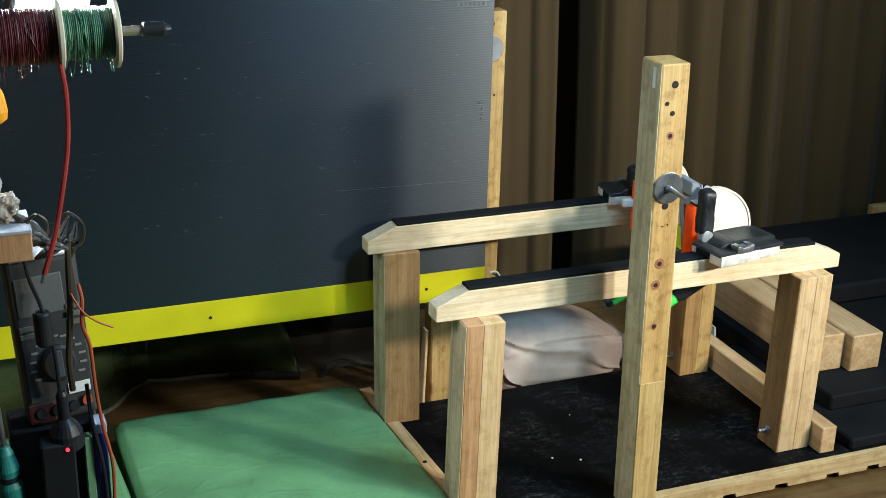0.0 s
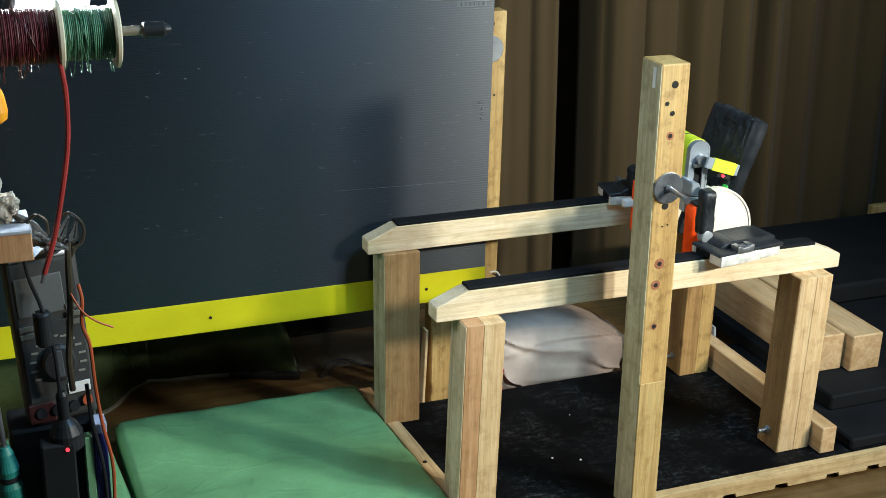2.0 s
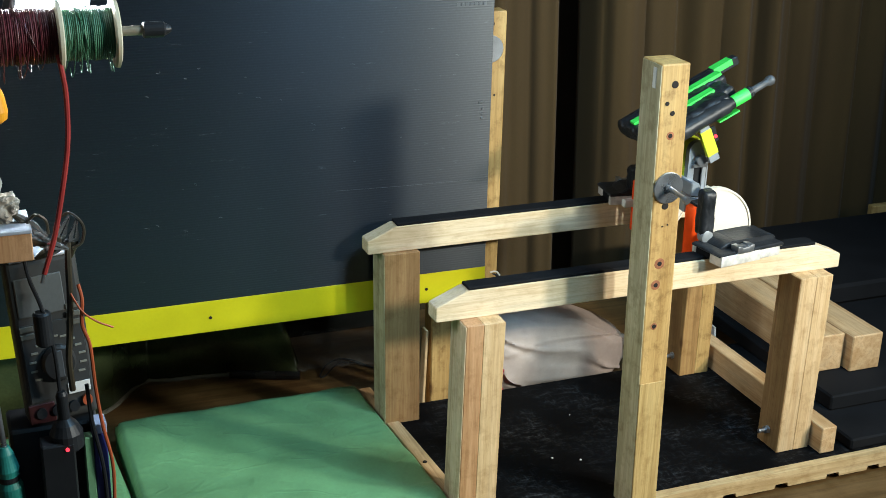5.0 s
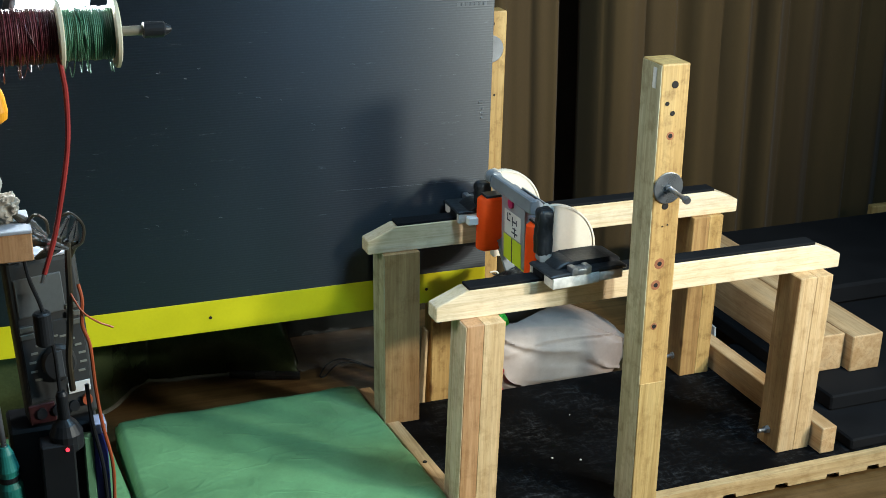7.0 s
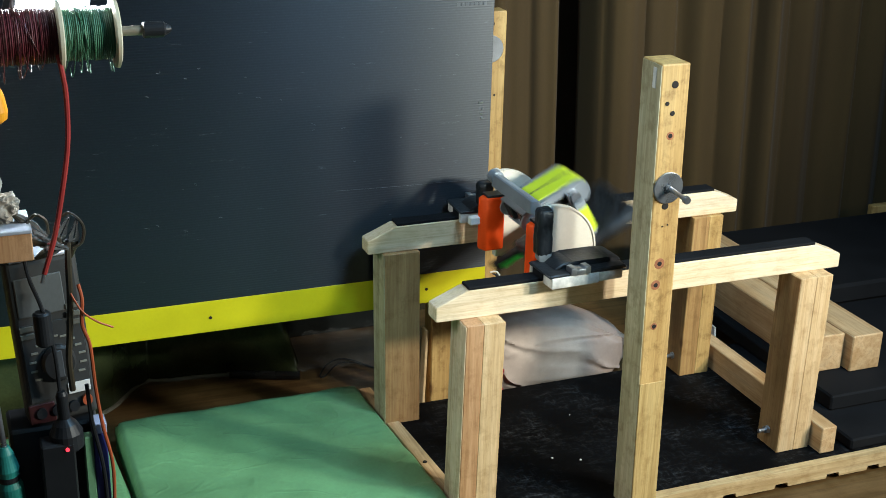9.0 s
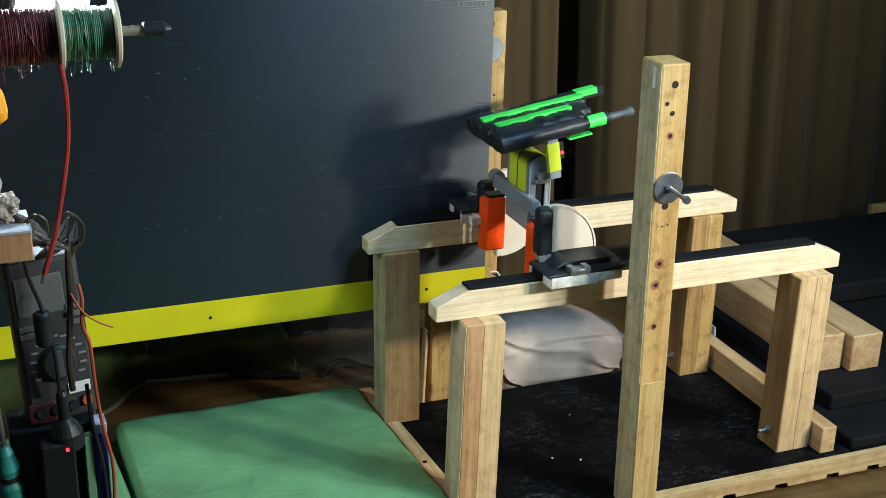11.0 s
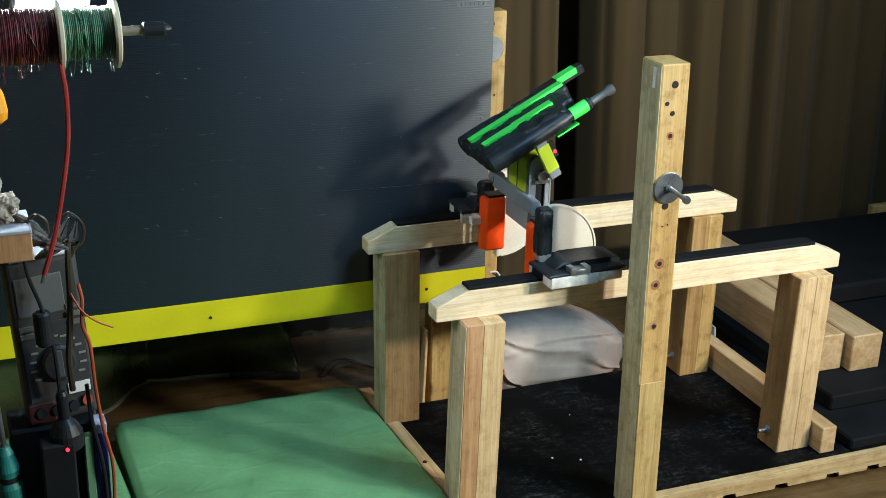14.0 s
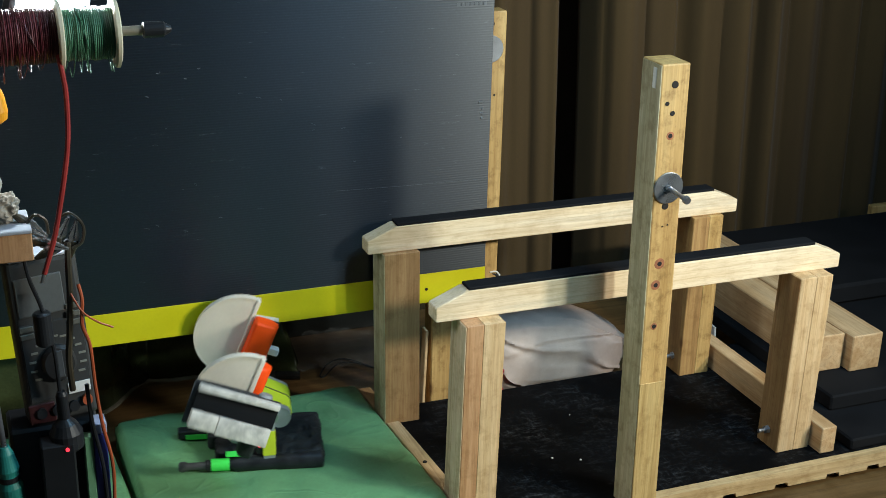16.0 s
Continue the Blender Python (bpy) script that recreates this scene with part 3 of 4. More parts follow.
for i in range(91):
    u = i / 90 * (len(HEM) - 1)
    k = min(int(u), len(HEM) - 2)
    f = u - k
    x, y = (HEM[k][j] * (1 - f) + HEM[k + 1][j] * f for j in (0, 1))
    low = 1.0 - 0.93 * min(1.0, max(0.0, (u - 8.6) / 1.4))
    col = [bm.verts.new((x + 0.010 * h * noise.noise((x * 8, h, 2)), y + 0.012 * h + 0.012 * h * noise.noise((x * 14, h * 3, 5)), -0.026 + 0.30 * h * low)) for h in (0, 0.25, 0.5, 0.75, 1)]
    if last:
        for j in range(4):
            bm.faces.new((last[j], col[j], col[j + 1], last[j + 1]))
    last = col
# green bounce and reflection of the mat are put into the film's base colour
ob = smooth(part("film", bm, plain("film_with_painted_mat_glow", (0.050, 0.064, 0.026), 0.16, vary=0.5, stain=9), sheet), 80)
ob.modifiers.new("thickness", "SOLIDIFY").thickness = 0.001
part("hem", tube([(x, y, -0.0275) for x, y in HEM[2:9]], 0.0045, 10), plain("shiny_dark_hem", (0.15, 0.14, 0.11), 0.16), sheet, "rolled shiny hem")
part("hem_end", tube([(-0.170, 0.594, -0.026), (-0.110, 0.569, -0.026), (-0.050, 0.546, -0.026)], 0.0085, 12), plain("black_rolled_hem", (0.012, 0.012, 0.012), 0.25), sheet, "thick black rolled end")
film_bag = thing("clear_bag", "crumpled clear plastic bag on the bench", "plastic bag")
bm = bmesh.new()
grid, NU, NV = [], 60, 44
for i in range(NU + 1):
    row = []
    for j in range(NV + 1):
        u, v = i / NU, j / NV
        x, y = -0.075 + 0.195 * u + 0.02 * v, 0.575 + 0.125 * v - 0.03 * u * (1 - v)
        ridge = 1 - abs(noise.noise((x * 34 + y * 20, y * 30 - x * 12, 4.1))) * 3.2
        lift = 0.018 * math.sin(math.pi * u) ** 1.5 * v + 0.006 * max(0.0, ridge) + 0.012 * max(0.0, noise.noise((x * 15, y * 15, 9)))
        row.append(bm.verts.new((x, y, TABLE_Z + 0.002 + lift)))
    grid.append(row)
for i in range(NU):
    for j in range(NV):
        bm.faces.new((grid[i][j], grid[i + 1][j], grid[i + 1][j + 1], grid[i][j + 1]))
smooth(part("film", bm, CLEAR, film_bag), 50)
coil = thing("wire_coil", "thin dark wire lying in a loose loop", "wire")
part("wire", tube([(0.11, 0.49, -0.032), (0.09, 0.545, -0.031), (0.05, 0.595, -0.030), (0.015, 0.585, -0.031), (-0.012, 0.545, -0.032), (-0.004, 0.540, -0.032), (0.030, 0.575, -0.030), (0.060, 0.575, -0.030), (0.10, 0.53, -0.031), (0.12, 0.48, -0.032)], 0.0016), BLACK, coil)
plank = thing("leaning_plank", "narrow yellowed plank standing behind the bench", "timber")
part("board", box((1.385, 0.745, -0.75), (1.46, 0.765, 0.085), 0.002), STICK_Z, plank)
for x, y in ((0.238, 0.078), (0.279, 0.058), (0.158, 0.302), (0.42, 0.15), (0.33, 0.20)):
    crumb = thing("foam_crumb", "tiny white crumb lying on the black board", "debris", at=(x, y, 0.0), group="crumbs on the board")
    bm = bmesh.new()
    bmesh.ops.create_icosphere(bm, subdivisions=1, radius=0.0019 if x < 0.3 else 0.001)
    for v in bm.verts:
        v.co = v.co * (1 + 0.4 * noise.noise(v.co * 900 + Vector((x, y, 0)))) + Vector((0, 0, 0.0014))
    part("crumb", bm, WHITE, crumb)


# ---- the robot gymnast: arms (root), torso and legs in three rigid bodies, two grips ----
SHOULDER = Vector((0.0, 0.0, 0.034))      # in the robot's space
HIP = Vector((0.011, 0.0, 0.070))         # in the torso's space
WRIST_Z = -0.012
robot = thing("gymnast_robot", "small robot with orange arms, cream half-discs and green-striped black legs", "robot")


DISC_R, DISC_Z = 0.0725, -0.003
GRIP_X = {-1: 0.0, 1: -0.012}
PADDED = plain("scuffed_white_block", (0.66, 0.62, 0.56), 0.6, vary=0.35, stain=60, relief=0.4)


def half_disc(y0, y1, r=DISC_R):
    bm = bmesh.new()
    arc = [(r * math.cos(radians(a)), DISC_Z + r * math.sin(radians(a))) for a in range(-90, 91, 5)]
    add_prism(bm, [(-0.004, DISC_Z - r), *arc, (-0.004, DISC_Z + r)], y0, y1)
    return bm


def rim(y0, y1, r=DISC_R, w=0.003):
    """The raised lip round the curved edge."""
    bm = bmesh.new()
    out = [(r * math.cos(radians(a)), DISC_Z + r * math.sin(radians(a))) for a in range(-90, 91, 5)]
    inn = [((r - w) * math.cos(radians(a)), DISC_Z + (r - w) * math.sin(radians(a))) for a in range(-90, 91, 5)]
    rows = [[bm.verts.new((p[0], y, p[1])) for p in l] for l, y in ((out, y0), (out, y1), (inn, y1), (inn, y0))]
    for k in range(4):
        a, b = rows[k], rows[(k + 1) % 4]
        for i in range(len(a) - 1):
            bm.faces.new((a[i], a[i + 1], b[i + 1], b[i]))
    bm.faces.new([r_[0] for r_ in rows])
    bm.faces.new([r_[-1] for r_ in rows][::-1])
    return bm


def wrinkled(lo, hi, r, amount, seed, cuts=22):
    """A taped bundle: a rounded block with an uneven, creased skin."""
    bm = bmesh.new()
    bmesh.ops.create_cube(bm, size=2)
    bmesh.ops.subdivide_edges(bm, edges=bm.edges[:], cuts=cuts, use_grid_fill=True)
    h = Vector([(b - a) / 2 for a, b in zip(lo, hi)])
    c = Vector([(b + a) / 2 for a, b in zip(lo, hi)])
    for v in bm.verts:
        p = Vector([v.co[i] * h[i] for i in range(3)])
        core = Vector([max(-(h[i] - r), min(h[i] - r, p[i])) for i in range(3)])
        d = p - core
        n = d.normalized() if d.length > 1e-9 else Vector((0, 0, 1))
        q = core + n * r
        w = q * 60 + Vector((seed, 0, 0))
        k = noise.noise(w) + 0.7 * (1 - 3 * abs(noise.noise(w * 1.9 + Vector((0, seed, 3)))))
        v.co = c + q + n * amount * k
    return bm


def arm(side):
    """side -1: towards the viewer, +1: away."""
    def span(a, b):
        return (min(side * a, side * b), max(side * a, side * b))
    def bx(x0, x1, ya, yb, z0, z1, bev=0.0015, m=None):
        y0, y1 = span(ya, yb)
        return box((x0, y0, z0), (x1, y1, z1), bev, m, 2)
    y0, y1 = span(0.086, 0.0935)
    d = part("half_disc", half_disc(y0, y1), CREAM, robot, "cream half-disc guard")
    y0, y1 = span(0.0848, 0.0950)
    part("rim", rim(y0, y1, DISC_R + 0.0003, 0.0028), CREAM, d)
    part("edge_bar", bx(-0.010, -0.0035, 0.0825, 0.0970, DISC_Z - DISC_R, DISC_Z + DISC_R - 0.002, 0.0018), CREAM, d, "pale edge bar of the guard")
    y0, y1 = span(0.082, 0.0985)
    part("boss", rod((-0.007, y0, DISC_Z + DISC_R - 0.004), (-0.007, y1, DISC_Z + DISC_R - 0.004), 0.0055, seg=18), CREAM, d)
    # the moulded cover: a folded channel with a ridge down its face
    fx, bk = (-0.049, -0.009) if side > 0 else (-0.031, 0.002)
    y0, y1 = span(0.054, 0.0820)
    ym = y0 + (y1 - y0) * 0.62
    o = part("arm_cover", prism([(fx + 0.008, y0), (fx, ym), (fx + 0.012, y1), (bk, y1), (bk, y0)], -0.052, 0.036, "xy", 0.003), ORANGE, robot, "orange-red moulded arm cover")
    part("end_cap", box((fx + 0.010, y0 + 0.002, 0.0362), (bk, y1 - 0.002, 0.0400), 0.0012), BLACK, o, "black end of the arm cover")
    if side > 0:
        part("tab", box((fx - 0.014, y0 + 0.012, -0.010), (fx + 0.012, y0 + 0.024, 0.003), 0.0015), WHITE, o, "pale plastic tab")
    x0, x1, top = (-0.038, -0.015, 0.076) if side < 0 else (-0.030, -0.006, 0.044)
    y0, y1 = span(0.1040, 0.1275)
    v = part("servo", wrinkled((x0, y0, 0.004), (x1, y1, top), 0.006, 0.0011, 2.0 + side, 14), CLOTH_BLACK, robot, "black servo housing wrapped in tape")
    if side < 0:
        part("shoulder_plate", bx(-0.028, -0.006, 0.0985, 0.1035, 0.048, 0.070, 0.002), ALU, robot)
    else:
        part("shoulder_knob", rod((-0.018, 0.066, 0.064), (-0.018, 0.084, 0.064), 0.0110, seg=22), ALU, robot, "round aluminium knob")
    # the padded grip that sits on the rail
    h = new("hand_grip")
    h.parent = robot
    h.empty_display_size = 0.01
    h.location = (GRIP_X[side], side * 0.132, WRIST_Z)
    def hb(x0, x1, ya, yb, z0, z1, bev=0.0015):
        y0, y1 = span(ya, yb)
        return box((x0, y0 - side * 0.132, z0 - WRIST_Z), (x1, y1 - side * 0.132, z1 - WRIST_Z), bev, None, 2)
    part("sole", hb(-0.046, 0.074, 0.1230, 0.1520, -0.0175, -0.0085, 0.001), RUBBER, h)
    y0, y1 = span(0.1130, 0.1785)
    prof = [(-0.047, -0.0085), (-0.048, -0.0050), (-0.044, -0.0032), (0.077, -0.0020), (0.0815, -0.0050), (0.081, -0.0085)]
    part("wrap", prism([(p[0], p[1] - WRIST_Z) for p in prof], y0 - side * 0.132, y1 - side * 0.132, "xz", 0.0015), CLOTH_BLACK, h, "black cloth-wrapped grip pad")
    y0, y1 = span(0.1125, 0.1600)
    hump = [(-0.030, -0.0040), (-0.024, 0.0010), (-0.016, 0.0050), (-0.006, 0.0062), (0.002, 0.0048), (0.060, 0.0056), (0.076, 0.0040), (0.0805, -0.0010), (0.080, -0.0040)]
    part("hump", prism([(p[0], p[1] - WRIST_Z) for p in hump], y0 - side * 0.132, y1 - side * 0.132, "xz", 0.0018), CLOTH_BLACK, h, "raised taped block on the grip")
    part("pad", hb(-0.044, 0.0330, 0.1525, 0.1800, -0.0235, -0.0070, 0.0012), PADDED, h, "scuffed white grip block")
    part("pad", hb(0.0332, 0.0740, 0.1525, 0.1785, -0.0230, -0.0080, 0.0025), PADDED, h, "scuffed white grip block")
    part("side_wall", hb(-0.046, 0.074, 0.1140, 0.1225, -0.0235, -0.0086, 0.001), PADDED, h, "white plastic channel wall")
    bm = hb(-0.010, 0.014, 0.1620, 0.1810, -0.0070, 0.0018, 0.001)
    bm2 = hb(-0.014, -0.005, 0.1640, 0.1812, -0.0060, 0.0050, 0.001)
    part("clip", bm, STEEL, h, "bright metal clip")
    part("clip", bm2, STEEL, h)
    part("clip", hb(0.009, 0.018, 0.1640, 0.1812, -0.0060, 0.0050, 0.001), STEEL, h)
    if side < 0:
        y0, y1 = span(0.1040, 0.1260)
        part("wrist", lathe([(0.007, 0), (0.0105, 0.002), (0.0105, 0.014), (0.008, 0.017)], (-0.026, y0 - side * 0.132, 0.004 - WRIST_Z), (-0.026, y1 - side * 0.132, 0.004 - WRIST_Z), 24), GREY, h, "grey wrist hub")
    return h


HAND_NEAR, HAND_FAR = arm(-1), arm(1)
bm = prism([(-0.028, 0.051), (-0.011, 0.048), (-0.0080, 0.062), (-0.0125, 0.071), (-0.026, 0.073)], -0.070, 0.070, "xz", 0.002)
part("shoulder_beam", bm, ALU, robot, "brushed aluminium beam between the arms")

# torso, built upright about the shoulder axis
def arch(d, r=0.016, foot=-0.028):
    """The bent outline of the trunk, d inside its skin: straight sides, round shoulders."""
    x0, x1, z1 = -0.0165 + d, 0.0195 - d, 0.095 - d
    r = r - d
    right = [(x1 - r + r * math.cos(radians(a)), z1 - r + r * math.sin(radians(a))) for a in range(0, 91, 15)]
    left = [(x0 + r + r * math.cos(radians(a)), z1 - r + r * math.sin(radians(a))) for a in range(90, 181, 15)]
    return [(x1, foot), *right, *left, (x0, foot)]


def bent_strip(d0, d1, y0, y1, foot, lead=0):
    """A strip that follows the bent outline, from depth d0 to d1."""
    a, b = arch(d0, foot=foot), arch(d1, foot=foot)
    a, b = a[lead:], b[lead:]
    return prism(a + b[::-1], y0, y1)


torso = part("torso", bent_strip(0.0, 0.0022, -0.040, 0.040, -0.020), ALU, robot, "grey bent metal trunk open on both sides")
for y0, y1 in ((-0.0395, -0.0360), (0.0360, 0.0395)):
    bm = bmesh.new()
    ring = arch(0.0024)[1:-1]
    add_prism(bm, [(0.0171, 0.060), *ring, (-0.0141, 0.060)], y0, y1)
    add_box(bm, (-0.0141, y0, 0.0), (-0.0050, y1, 0.0602), 0.0006)
    add_box(bm, (0.0100, y0, 0.0), (0.0171, y1, 0.0602), 0.0006)
    cup = [(0.0015 + 0.0185 * math.cos(radians(a)), 0.002 + 0.030 * math.sin(radians(a))) for a in range(180, 361, 15)]
    add_prism(bm, cup, y0, y1)
    part("side_plate", bm, ALU, torso, "brushed aluminium side plate with a square window")
part("tape", bent_strip(-0.0012, -0.0001, -0.030, 0.030, 0.010, 4), LIME, torso, "fluorescent yellow tape with a dark line")
part("line", bent_strip(-0.0018, -0.0010, -0.0010, 0.0012, 0.010, 4), INK, torso)
part("tape", box((0.0197, -0.030, 0.046), (0.0211, 0.030, 0.086), 0.0006), LIME, torso, "fluorescent yellow tape with a dark line")
part("line", box((0.0210, -0.0012, 0.046), (0.0217, 0.0012, 0.086)), INK, torso)
lab = part("sticker", box((0.0197, -0.028, 0.004), (0.0207, 0.028, 0.044), 0.0004), WHITE, torso, "white sticker with handwritten marks")
bm = bmesh.new()
for a, b, c, d in ((-0.018, 0.002, 0.010, 0.0125), (-0.010, -0.0075, 0.002, 0.017), (-0.014, -0.001, 0.003, 0.005), (-0.016, -0.0135, -0.012, -0.003), (-0.002, 0.0005, -0.014, 0.001), (-0.012, -0.003, -0.008, -0.0055), (0.007, 0.018, -0.006, -0.0035), (0.015, 0.0175, -0.016, -0.006), (0.006, 0.012, -0.017, -0.0145)):
    add_box(bm, (0.0206, min(a, b), 0.024 + min(c, d)), (0.0211, max(a, b), 0.024 + max(c, d)))
part("marks", bm, INK, lab)
part("knob", rod((0.0175, 0.004, -0.010), (0.0235, 0.004, -0.010), 0.0075, seg=14), plain("magenta_connector", (0.5, 0.02, 0.12), 0.4), torso)
bm = rod((0.002, -0.0395, 0.066), (0.002, -0.049, 0.066), 0.0085, seg=18)
add_rod(bm, (0.013, -0.0395, 0.066), (0.013, -0.047, 0.066), 0.0045, seg=10)
add_box(bm, (-0.010, -0.046, 0.054), (0.016, -0.0396, 0.060), 0.001)
part("hip_servo", bm, STEEL, torso, "metal hip servo hub")
for y in (-0.024, 0.024):
    part("servo", box((-0.012, y - 0.0105, -0.020), (0.0150, y + 0.0105, 0.056), 0.002), BLACK, torso)
part("battery", box((-0.010, -0.0125, 0.002), (0.0165, 0.0125, 0.084), 0.003), plain("dark_battery_wrap", (0.03, 0.03, 0.035), 0.35), torso)

# legs, built lying level over the hip axis: toes towards +x
legs = part("leg_block", wrinkled((-0.079, -0.057, 0.051), (0.068, 0.056, 0.082), 0.012, 0.0022, 6.0, 34), CLOTH_BLACK, robot, "black tape-wrapped leg block")
for y, dx in ((-0.0535, 0.003), (0.0535, -0.021)):
    leg = part("leg_tube", lathe([(0.010, 0), (0.0140, 0.003), (0.0145, 0.030), (0.0138, 0.070), (0.0125, 0.074), (0.0128, 0.130 + dx), (0.0088, 0.138 + dx), (0.0088, 0.178 + dx)], (-0.078, y, 0.066), (0.2, y, 0.066), 20), CLOTH_BLACK, legs)
    if y > 0:
        slat = part("slat", box((0.055, 0.042, 0.066), (0.147, 0.058, 0.081), 0.002), CLOTH_BLACK, legs, "flat taped toe slat")
        part("band", box((0.099, 0.0414, 0.072), (0.135, 0.0586, 0.0818), 0.0006), GREEN_TAPE, slat, "fluorescent green tape band")
        continue
    part("band", rod((0.064 + dx, y, 0.066), (0.092 + dx, y, 0.066), 0.0098, seg=20), GREEN_TAPE, legs, "fluorescent green tape band")
    part("toe", lathe([(0.0095, 0), (0.006, 0.006), (0.0055, 0.030), (0.008, 0.036), (0.008, 0.042), (0.0055, 0.045)], (0.096 + dx, y, 0.066), (0.3, y, 0.066), 14), SCUFF, legs, "rod-like toe")
for y, z, x0, x1 in ((-0.020, 0.0826, -0.064, 0.058), (0.018, 0.0826, -0.071, 0.096)):
    bm = bmesh.new()
    add_box(bm, (x0, y - 0.0068, z - 0.002), ((x0 + x1) / 2 - 0.006, y + 0.0068, z + 0.0032))
    add_box(bm, ((x0 + x1) / 2 - 0.0065, y - 0.0048, z - 0.002), (x1, y + 0.0088, z + 0.0032))
    part("stripe", bm, GREEN_TAPE, legs, "fluorescent green tape stripe")
part("stripe", box((0.034, -0.058, 0.0475), (0.072, -0.046, 0.0500)), GREEN_TAPE, legs, "fluorescent green tape stripe")
part("toe_cover", wrinkled((0.0560, -0.034, 0.054), (0.088, 0.008, 0.080), 0.007, 0.0012, 3.0, 12), CLOTH_BLACK, legs)
part("toe_cover", wrinkled((0.0540, 0.0085, 0.054), (0.100, 0.054, 0.0815), 0.007, 0.0012, 5.0, 12), CLOTH_BLACK, legs)
k = part("hip_bracket", box((-0.003, -0.060, -0.006), (0.015, -0.054, 0.058), 0.001), ALU, legs, "aluminium hip bracket")
part("tape", box((-0.0038, -0.0610, 0.006), (0.0158, -0.0530, 0.050), 0.0006), LIME, k, "fluorescent yellow tape")
part("hip_bracket", box((-0.010, 0.054, -0.006), (0.010, 0.060, 0.055), 0.001), ALU, legs)
k = part("circuit_board", box((0.0162, -0.0575, 0.022), (0.0245, -0.0535, 0.048), 0.0008), BLACK, legs, "small dark circuit board")
part("lamp", rod((0.0200, -0.0570, 0.032), (0.0200, -0.0600, 0.032), 0.0026, seg=10), LED_RED, k, "glowing red indicator")
for m_ in (torso, legs):
    for o in (m_, *m_.children_recursive):
        smooth(o, 35)
for o in robot.children_recursive:
    if o.type == "MESH":
        smooth(o, 35)


# ---- tool rack with its clutter, close to the viewer ----
RY = -0.30
rack = thing("tool_rack", "dark wooden tool rack standing on the bench", "rack")
part("post", box((-0.680, RY - 0.03, TABLE_Z), (-0.645, RY + 0.06, 0.90), 0.002), TABLE_WOOD, rack)
part("shelf", box((-0.66, RY - 0.045, 0.272), (-0.496, RY + 0.055, 0.286), 0.0015), TABLE_WOOD, rack)
part("foot", box((-0.645, RY - 0.045, TABLE_Z), (-0.496, RY + 0.055, 0.272), 0.002), BLACK, rack)
part("spool_rod", rod((-0.66, RY, 0.8065), (-0.430, RY, 0.8065), 0.0048), plain("brass_rod", (0.35, 0.30, 0.22), 0.4, 0.6), rack, "metal spool rod")
part("end_cap", lathe([(0.006, 0), (0.0078, 0.001), (0.0078, 0.020), (0.006, 0.022), (0.003, 0.0275)], (-0.430, RY, 0.8065), (-0.4, RY, 0.8065), 18), BLACK, rack, "dark rubber end cap")


FLANGE = plain("cream_plastic", (0.60, 0.53, 0.38), 0.5, vary=0.15)


def spool(x0, x1, wire, label, hub_r, seed, flanges):
    s = thing("wire_spool", label, "spool", group="wire spools on the rod")
    for x in flanges:
        part("flange", lathe([(0.030, 0), (0.034, 0.0015), (0.034, 0.0045), (0.030, 0.006)], (x, RY, 0.806), (x + 0.1, RY, 0.806), 40), FLANGE, s, "cream plastic flange")
    rng = random.Random(seed)
    prof, d = [(hub_r - 0.002, 0)], 0.0
    while d < x1 - x0 - 0.0125:
        r = hub_r + rng.uniform(-0.0007, 0.0007)
        prof += [(r - 0.0006, d + 0.0003), (r, d + 0.0009), (r - 0.0006, d + 0.0015)]
        d += 0.0018
    prof.append((hub_r - 0.002, x1 - x0 - 0.012))
    part("winding", lathe(prof, (x0 + 0.006, RY, 0.806), (x1, RY, 0.806), 36), wire, s)
    for k in range(2):
        # turns that cross the winding at a slant
        u0, u1, a0 = rng.uniform(0.1, 0.9), rng.uniform(0.1, 0.9), rng.uniform(0.9, 1.6)
        turn = [(x0 + 0.008 + (x1 - x0 - 0.018) * (u0 + (u1 - u0) * q / 6), RY - (hub_r + 0.0008) * math.sin(a0 * q / 3), 0.806 + (hub_r + 0.0008) * math.cos(a0 * q / 3)) for q in range(7)]
        part("loop", tube(turn, 0.0005, 6), wire, s)
    for k in range(7):
        x = x0 + 0.010 + rng.uniform(0, x1 - x0 - 0.022)
        w = rng.uniform(-0.005, 0.005)
        dz = rng.uniform(0.004, 0.016)
        part("loop", tube([(x, RY - hub_r, 0.806), (x + w, RY - hub_r * 0.8, 0.806 - hub_r * 0.75 - dz * 0.3), (x + w * 2, RY - 0.008, 0.806 - hub_r - dz), (x + w * 2.4, RY + 0.006, 0.806 - hub_r - dz * 0.5)], 0.0005, 6), wire, s)


spool(-0.511, -0.453, GREEN_WIRE, "white spool of thin green wire", 0.0255, 4, (-0.459,))
spool(-0.575, -0.505, plain("dark_red_wire", (0.10, 0.013, 0.018), 0.4, vary=0.4), "white spool of dark red wire", 0.0265, 9, (-0.575, -0.511))

desk_lamp = thing("clip_lamp", "bright white LED lamp behind the wire spools", "lamp")
tilt = Matrix.Translation((-0.497, RY + 0.100, 0.836)) @ Matrix.Rotation(radians(40), 4, "Z") @ Matrix.Rotation(radians(20), 4, "X")
part("head", box((-0.056, 0.0005, -0.034), (0.056, 0.016, 0.040), 0.004, tilt), BLACK, desk_lamp)
part("panel", box((-0.052, -0.004, -0.030), (0.052, 0.0, 0.036), 0.0015, tilt), LED_WHITE, desk_lamp, "glowing white LED panel")
part("arm", rod((-0.665, RY + 0.05, 0.868), (-0.515, RY + 0.106, 0.850), 0.005), BLACK, desk_lamp)

